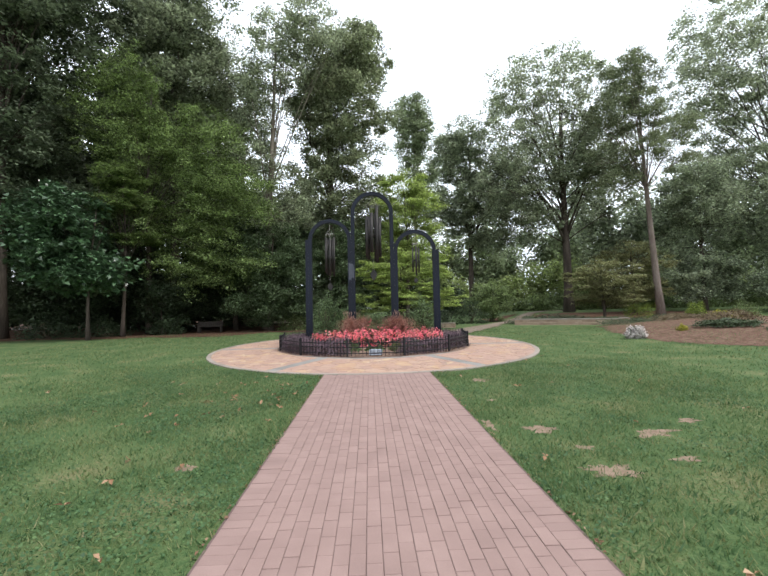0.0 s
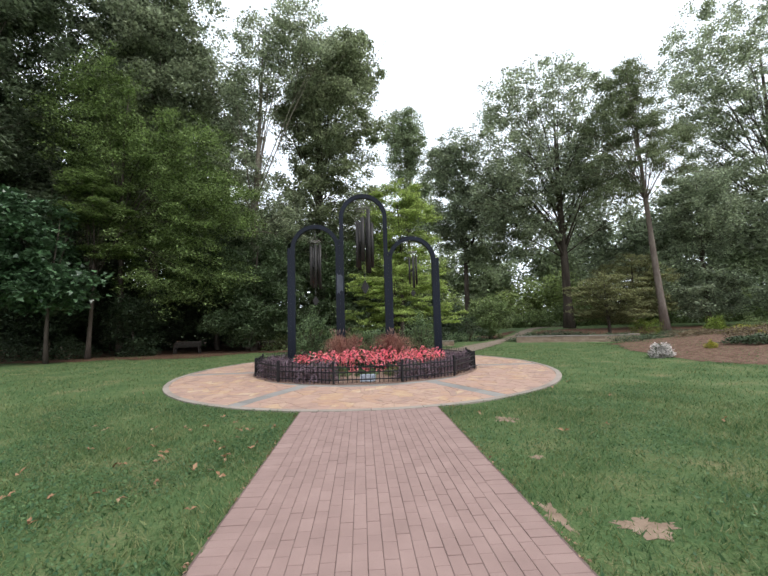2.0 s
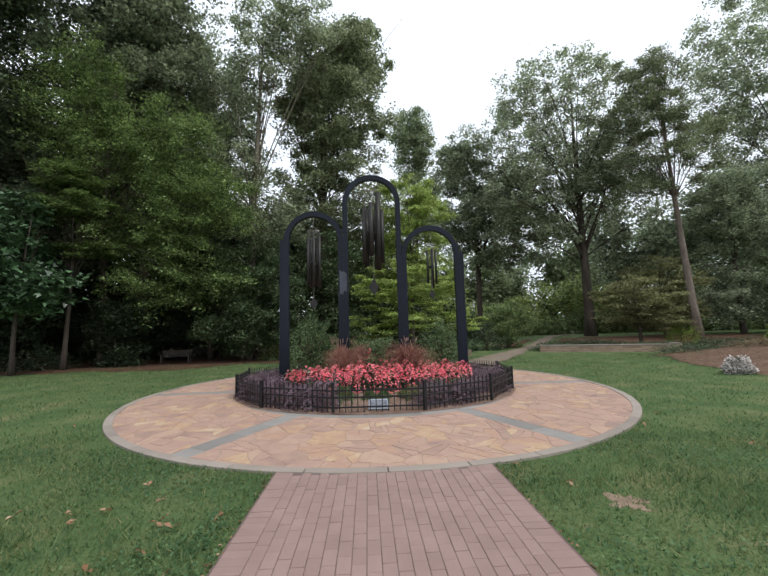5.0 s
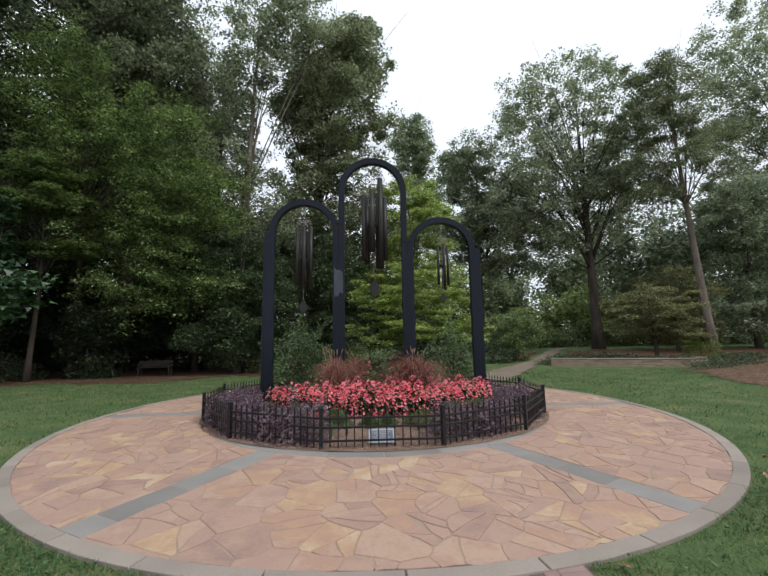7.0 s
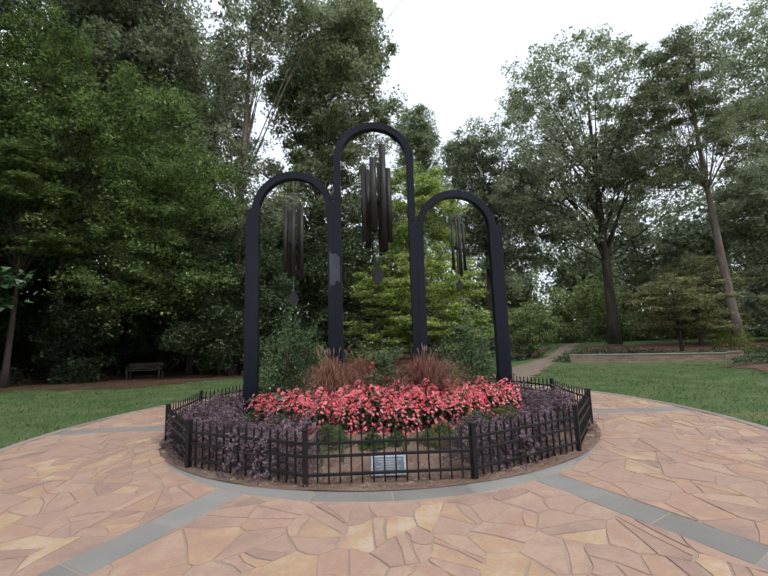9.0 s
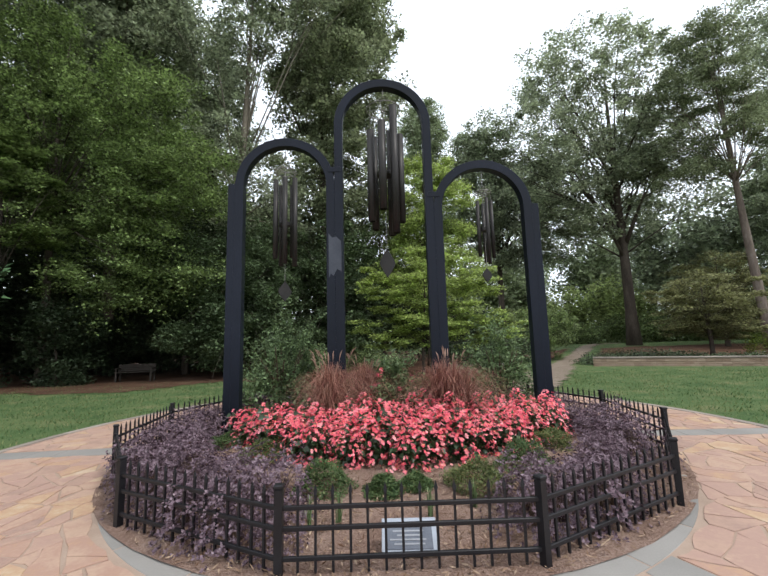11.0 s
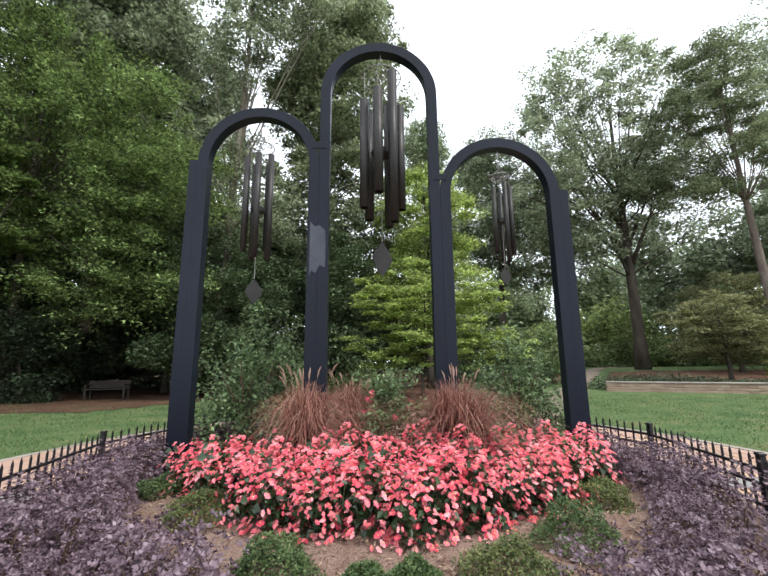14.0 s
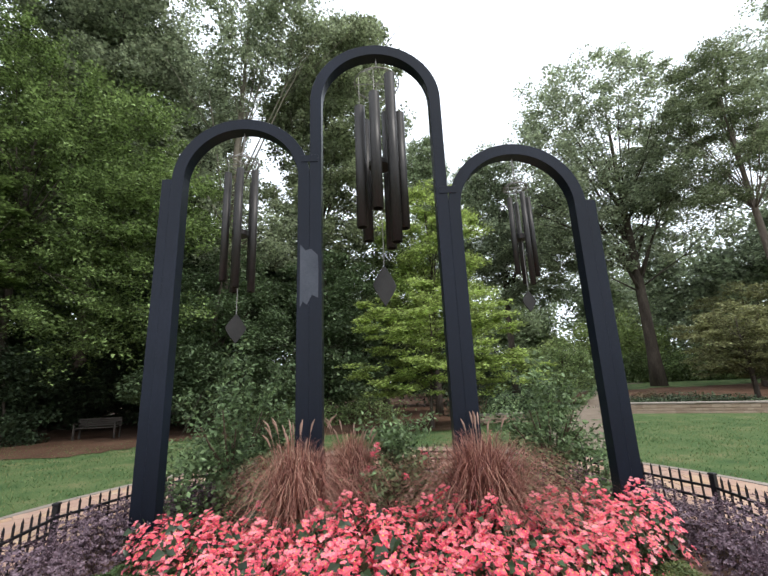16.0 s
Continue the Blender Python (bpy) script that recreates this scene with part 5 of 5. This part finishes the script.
tagged(new("leaf_crumbs", mesh_of("leaf_crumbs", v, f, CRUMB)), "dry leaf crumbs caught along the path's edge", "leaves", kind="stuff")

# bare spots, fallen leaves and grass blades on the lawn
BARE = [(2.07, -0.95, 0.21, 0.2), (3.15, -4.5, 0.3, 0.17), (1.9, -4.22, 0.24, 0.16), (2.02, -5.5, 0.32, 0.2), (1.36, -3.95, 0.1, 0.28), (2.1, -4.9, 0.12, 0.09), (-2.0, -5.06, 0.16, 0.11), (1.8, -2.7, 0.1, 0.07), (3.9, -4.1, 0.2, 0.12), (2.9, -5.3, 0.16, 0.1)]
for bx, by, rx, ry in BARE:
    v = [(0.0, 0.0, ground_z(bx, by) + 0.012)]
    for k in range(48):
        an = 2 * math.pi * k / 48
        q = 0.75 + 0.7 * noise.noise(Vector((bx + 1.3 * math.cos(an), by + 1.3 * math.sin(an), 2))) + 0.45 * noise.noise(Vector((bx + 5 * math.cos(an), by + 5 * math.sin(an), 7))) + 0.25 * noise.noise(Vector((bx + 14 * math.cos(an), by + 14 * math.sin(an), 4)))
        px, py = q * rx * math.cos(an), q * ry * math.sin(an)
        v.append((px, py, ground_z(bx + px, by + py) + 0.003))
    f = [(0, 1 + k, 1 + (k + 1) % 48) for k in range(48)]
    o = tagged(new("bare_patch", mesh_of("bare_patch", v, f, SOIL, True)), "bare orange-brown soil patch in the lawn", "soil", kind="structure")
    o.location = (bx, by, 0)

LITTER = leaf_material("fallen_leaf", [(0.2, (0.2, 0.1, 0.05)), (0.5, (0.36, 0.2, 0.11)), (0.8, (0.5, 0.36, 0.24))], through_light=0.1)
rng5 = np.random.default_rng(61)
lx = np.concatenate([rng5.normal(-2.2, 0.6, 34), rng5.uniform(-7, -1.4, 30), rng5.uniform(1.4, 6, 14)])
ly = np.concatenate([rng5.normal(-2.2, 1.2, 34), rng5.uniform(-7, 3, 44)])
keep = (np.abs(lx) > 1.3) & (np.hypot(lx / 0.86, ly - CY) > 7.1)
lx, ly = lx[keep], ly[keep]
lz = np.array([ground_z(a, b) for a, b in zip(lx, ly)]) + 0.045
v, f = folded(np.repeat(np.stack([lx, ly, lz], axis=1), 3, axis=0), 0.066, rng5, 1.2, 0.55)
tagged(new("fallen_leaves", mesh_of("fallen_leaves", v, f, LITTER)), "dry brown leaves scattered on the grass", "leaves", kind="stuff")


def lawn_blades(name, n, x0, x1, y0, y1, h, w, seed):
    r = np.random.default_rng(seed)
    x, y = r.uniform(x0, x1, n), r.uniform(y0, y1, n)
    keep = ~((np.abs(x) < 1.225) & (y < 0.2)) & (np.hypot((x - CX) / 0.86, y - CY) > R_OUT + 0.015)
    for bx, by, rx, ry in BARE:
        keep &= np.hypot((x - bx) / rx, (y - by) / ry) > 0.75 * r.uniform(-0.5, 1.7, n)
    thin = np.sin(x * 1.9 + 2 * np.sin(y * 0.8)) * np.sin(y * 1.6 + 1.5 * np.sin(x * 1.1))
    edge = np.minimum(np.minimum(x - x0, x1 - x), np.minimum(y - y0, y1 - y))
    keep &= r.uniform(0, 1, n) < (0.8 + 0.35 * thin) * np.clip(edge / 2.5, 0, 1)
    x, y, thin = x[keep], y[keep], thin[keep]
    z = np.array([ground_z(a, b) for a, b in zip(x, y)])
    m = len(x)
    an = r.uniform(0, 2 * np.pi, m)
    hh = h * r.uniform(0.5, 1.25, m) * (1 + 0.25 * thin)
    lean = r.normal(0, 0.6, (m, 2)) * hh[:, None]
    ww = w * r.uniform(0.6, 1.3, m)
    a = np.stack([x - ww * np.cos(an), y - ww * np.sin(an), z], axis=1)
    b = np.stack([x + ww * np.cos(an), y + ww * np.sin(an), z], axis=1)
    c = np.stack([x + lean[:, 0], y + lean[:, 1], z + hh], axis=1)
    return tagged(new(name, poly_mesh(name, np.stack([a, b, c], axis=1), BLADE)), "short mown grass blades", "grass", kind="stuff")


lawn_blades("grass", 300000, -7.5, 7.5, -9.8, 2.8, 0.048, 0.0052, 71)
lawn_blades("grass_beyond", 120000, -16, 16, -9, 19, 0.055, 0.011, 72)
r = np.random.default_rng(73)
n = 70000
cx, cy = np.where(r.uniform(0, 1, n) < 0.62, r.uniform(-6.0, -1.25, n), r.uniform(1.25, 6.0, n)), r.uniform(-7.5, 1.5, n)
keep = (np.hypot((cx - CX) / 0.86, cy - CY) > R_OUT + 0.03) & (np.sin(cx * 2.3 + 1.5 * np.sin(cy * 1.4)) + np.sin(cy * 2.0 + 1.2 * np.sin(cx * 1.7)) + r.normal(0, 0.5, n) > 0.1)
for bx, by, rx, ry in BARE:
    keep &= np.hypot((cx - bx) / rx, (cy - by) / ry) > 1.5
cx, cy = cx[keep], cy[keep]
cz = np.array([ground_z(a, b) for a, b in zip(cx, cy)]) + r.uniform(0.015, 0.05, len(cx))
tagged(new("clover", poly_mesh("clover", leaf_quads(np.stack([cx, cy, cz], axis=1), 0.026, r, 1.2, 0.8), CLOVER)), "broad-leaved clover growing through the grass", "clover", kind="stuff")

# ---- path and paving pieces ----
PX0, PX1, PY0 = -1.235, 1.235, -16.0
path = tagged(new("path", Build().box(((PX0 + PX1) / 2, PY0 / 2 + 0.1, -0.05), (PX1 - PX0, -PY0 + 0.2, 0.093)).mesh("path", SAND_JOINT)), "straight red-brown clay paver path with soldier-course edges", "path", kind="structure")


def ring_piece(r0, r1, a0, a1, n=6):
    """Outline of a slab between two radii and two bearings (degrees from the path's side, turning towards +x)."""
    def at(r, a):
        return (r * math.sin(radians(a)), -r * math.cos(radians(a)))
    return [at(r1, a0 + (a1 - a0) * i / n) for i in range(n + 1)] + [at(r0, a1 + (a0 - a1) * i / n) for i in range(n + 1)]


pavement = tagged(new("pavement", Build().prism([(R_OUT * math.cos(2 * math.pi * i / 120), R_OUT * math.sin(2 * math.pi * i / 120)) for i in range(120)], -0.1, -0.004).mesh("pavement", MORTAR)), "round terrace of coloured sandstone flags with grey stone bands", "paving", kind="structure")
pavement.location, pavement.scale = (CX, CY, 0), (0.86, 1, 1)
bed = Build()
for j in range(13):
    r = R_BED * j / 12
    bed.v += [(r * math.cos(2 * math.pi * i / 64), r * math.sin(2 * math.pi * i / 64), 0.008 + 0.14 * smooth01((3.7 - r) / 3.2) + 0.02 * noise.noise(Vector((r * 3, i * 0.8, 0)))) for i in range(64)]
bed.f = [(j * 64 + i, (j + 1) * 64 + i, (j + 1) * 64 + (i + 1) % 64, j * 64 + (i + 1) % 64) for j in range(12) for i in range(64)]
flower_bed = tagged(new("flower_bed", bed.mesh("flower_bed", MULCH, True)), "round bed of shredded brown bark mulch", "mulch bed", kind="structure")
flower_bed.location, flower_bed.scale = (CX, CY, 0), (0.96, 1, 1)
for i in range(28):
    a0, a1 = i * 360 / 28 + 0.12, (i + 1) * 360 / 28 - 0.12
    part("ring_slab", Build().prism(ring_piece(R_BED, R_RING, a0, a1), -0.03, 0.0, 0.004).mesh("ring_slab", BLUESTONE), pavement)
for i in range(40):
    a0, a1 = i * 9 + 0.06, (i + 1) * 9 - 0.06
    part("kerb_slab", Build().prism(ring_piece(R_FLAG, R_OUT, a0, a1), -0.03, 0.011, 0.006).mesh("kerb_slab", KERB), pavement)
BANDS, BAND_W = (-148, -87, -27, 27, 87, 148), 0.4


rnd = random.Random(5)
for d in BANDS:
    s, c = math.sin(radians(d)), -math.cos(radians(d))
    r = R_RING + 0.01
    while r < R_FLAG - 0.02:
        step = min(rnd.uniform(0.45, 0.85), R_FLAG - 0.01 - r)
        if R_FLAG - 0.01 - r - step < 0.3:
            step = R_FLAG - 0.01 - r
        h = BAND_W / 2 - 0.006
        out = [(s * q - c * w, c * q + s * w) for q, w in ((r, -h), (r + step - 0.012, -h), (r + step - 0.012, h), (r, h))]
        part("band_slab", Build().prism(out if (out[1][0] - out[0][0]) * (out[2][1] - out[1][1]) - (out[1][1] - out[0][1]) * (out[2][0] - out[1][0]) > 0 else out[::-1], -0.03, 0.0, 0.004).mesh("band_slab", BLUESTONE), pavement)
        r += step

# crazy paving: coarse cells round scattered seeds, each broken again by chance cracks
seeds = []
tries = 0
while tries < 6000:
    tries += 1
    r, an = math.sqrt(rnd.uniform((R_RING - 0.5) ** 2, (R_FLAG + 0.5) ** 2)), rnd.uniform(0, 2 * math.pi)
    p = (r * math.sin(an), -r * math.cos(an))
    if all((p[0] - q[0]) ** 2 + (p[1] - q[1]) ** 2 > 0.37 ** 2 for q in seeds):
        seeds.append(p)


def clip(poly, px, py, nx, ny):
    """Keeps the side of poly with (p - (px, py)) . (nx, ny) <= 0."""
    out = []
    for i, a in enumerate(poly):
        b = poly[(i + 1) % len(poly)]
        da, db = (a[0] - px) * nx + (a[1] - py) * ny, (b[0] - px) * nx + (b[1] - py) * ny
        if da <= 0:
            out.append(a)
        if da * db < 0:
            s = da / (da - db)
            out.append((a[0] + (b[0] - a[0]) * s, a[1] + (b[1] - a[1]) * s))
    return out


def area_of(poly):
    return abs(sum(poly[i][0] * poly[(i + 1) % len(poly)][1] - poly[(i + 1) % len(poly)][0] * poly[i][1] for i in range(len(poly)))) / 2


def crack(poly, depth):
    """Breaks a slab along chance lines into irregular flags."""
    size = area_of(poly)
    if size < 0.05 or depth == 0 or rnd.random() < 0.12 + 0.45 * (size < 0.13):
        return [poly]
    cx, cy = sum(p[0] for p in poly) / len(poly), sum(p[1] for p in poly) / len(poly)
    cx, cy = cx + rnd.uniform(-0.1, 0.1), cy + rnd.uniform(-0.1, 0.1)
    an = rnd.uniform(0, math.pi)
    nx, ny, g = math.cos(an), math.sin(an), 0.008
    halves = [clip(poly, cx - nx * g, cy - ny * g, nx, ny), clip(poly, cx + nx * g, cy + ny * g, -nx, -ny)]
    if min(len(h) for h in halves) < 3 or min(area_of(h) for h in halves) < 0.02:
        return [poly]
    return [q for h in halves for q in crack(h, depth - 1)]


near_flags, far_flags = [], Build()
for p in seeds:
    whole = [(p[0] - 1.2, p[1] - 1.2), (p[0] + 1.2, p[1] - 1.2), (p[0] + 1.2, p[1] + 1.2), (p[0] - 1.2, p[1] + 1.2)]
    for q in seeds:
        dx, dy = q[0] - p[0], q[1] - p[1]
        d = math.hypot(dx, dy)
        if 0 < d < 2.2:
            whole = clip(whole, p[0] + dx / 2 - dx / d * 0.008, p[1] + dy / 2 - dy / d * 0.008, dx / d, dy / d)
    cells = [whole]
    for bd in BANDS:
        s, c = math.sin(radians(bd)), -math.cos(radians(bd))
        if p[0] * s + p[1] * c > 0:
            e = BAND_W / 2 + 0.01
            cells = [h for w in cells for h in (clip(w, c * e, -s * e, -c, s), clip(w, -c * e, s * e, c, -s)) if len(h) > 2]
    an = math.atan2(p[0], -p[1])
    for da in (-0.12, -0.04, 0.04, 0.12):
        sx, sy = math.sin(an + da), -math.cos(an + da)
        cells = [clip(clip(w, sx * (R_FLAG - 0.01), sy * (R_FLAG - 0.01), sx, sy), sx * (R_RING + 0.01), sy * (R_RING + 0.01), -sx, -sy) for w in cells]
    for w in cells:
        if len(w) < 3 or area_of(w) < 0.006:
            continue
        for poly in crack(w, 3):
            poly = [(x + 0.06 * noise.noise(Vector((x * 4, y * 4, 5))), y + 0.06 * noise.noise(Vector((x * 4, y * 4, 9)))) for x, y in poly]
            rough = []
            for i, (x, y) in enumerate(poly):
                x2, y2 = poly[(i + 1) % len(poly)]
                rough.append((x, y))
                if math.hypot(x2 - x, y2 - y) > 0.12:
                    mx, my = (x + x2) / 2, (y + y2) / 2
                    rough.append((mx + 0.05 * noise.noise(Vector((mx * 11, my * 11, 1))), my + 0.05 * noise.noise(Vector((mx * 11, my * 11, 4)))))
            poly = rough
            near_flags.append((min(q[1] for q in poly), poly))
near_flags.sort(key=lambda q: q[0])
for i, (_, poly) in enumerate(near_flags):
    z = rnd.uniform(0.0, 0.005)
    if i < 300:
        part("flagstone", Build().prism(poly, -0.03, z, 0.004).mesh("flagstone", FLAG), pavement)
    else:
        far_flags.prism(poly, -0.03, z, 0.004)
tagged(part("flagstones", far_flags.mesh("flagstones", FLAG_FAR), pavement), kind="stuff")

# pavers
brick_me = Build().box((0, 0, -0.02), (0.0975, 0.199, 0.044), bevel=0.003).mesh("paver", PAVER)
rest = Build()
PW, PL = 0.1015, 0.203
cols = 20
for c in range(cols):
    x = (c - (cols - 1) / 2) * PW
    y = 0.3 - (c % 2) * PL / 2
    while y > PY0:
        if math.hypot((x - CX) / 0.86, y - CY) > R_OUT - 0.02:
            z = rnd.uniform(-0.0025, 0.0025)
            if y > -3.05:
                part("paver", brick_me, path, at=pose(x, y, z, 0, 0, rnd.uniform(-0.4, 0.4)))
            else:
                rest.box((x, y, z - 0.02), (0.0975, 0.199, 0.044), rnd.uniform(-0.006, 0.006), 0.003)
        y -= PL
for side in (-1, 1):
    y = 0.3
    while y > PY0:
        if math.hypot((side * 1.1165 - CX) / 0.86, y - CY) > R_OUT - 0.02:
            rest.box((side * 1.1165, y, -0.02 + rnd.uniform(-0.003, 0.003)), (0.199, 0.0975, 0.044), rnd.uniform(-0.008, 0.008), 0.003)
        y -= PW
tagged(part("pavers", rest.mesh("pavers", PAVER_FAR), path), kind="stuff")
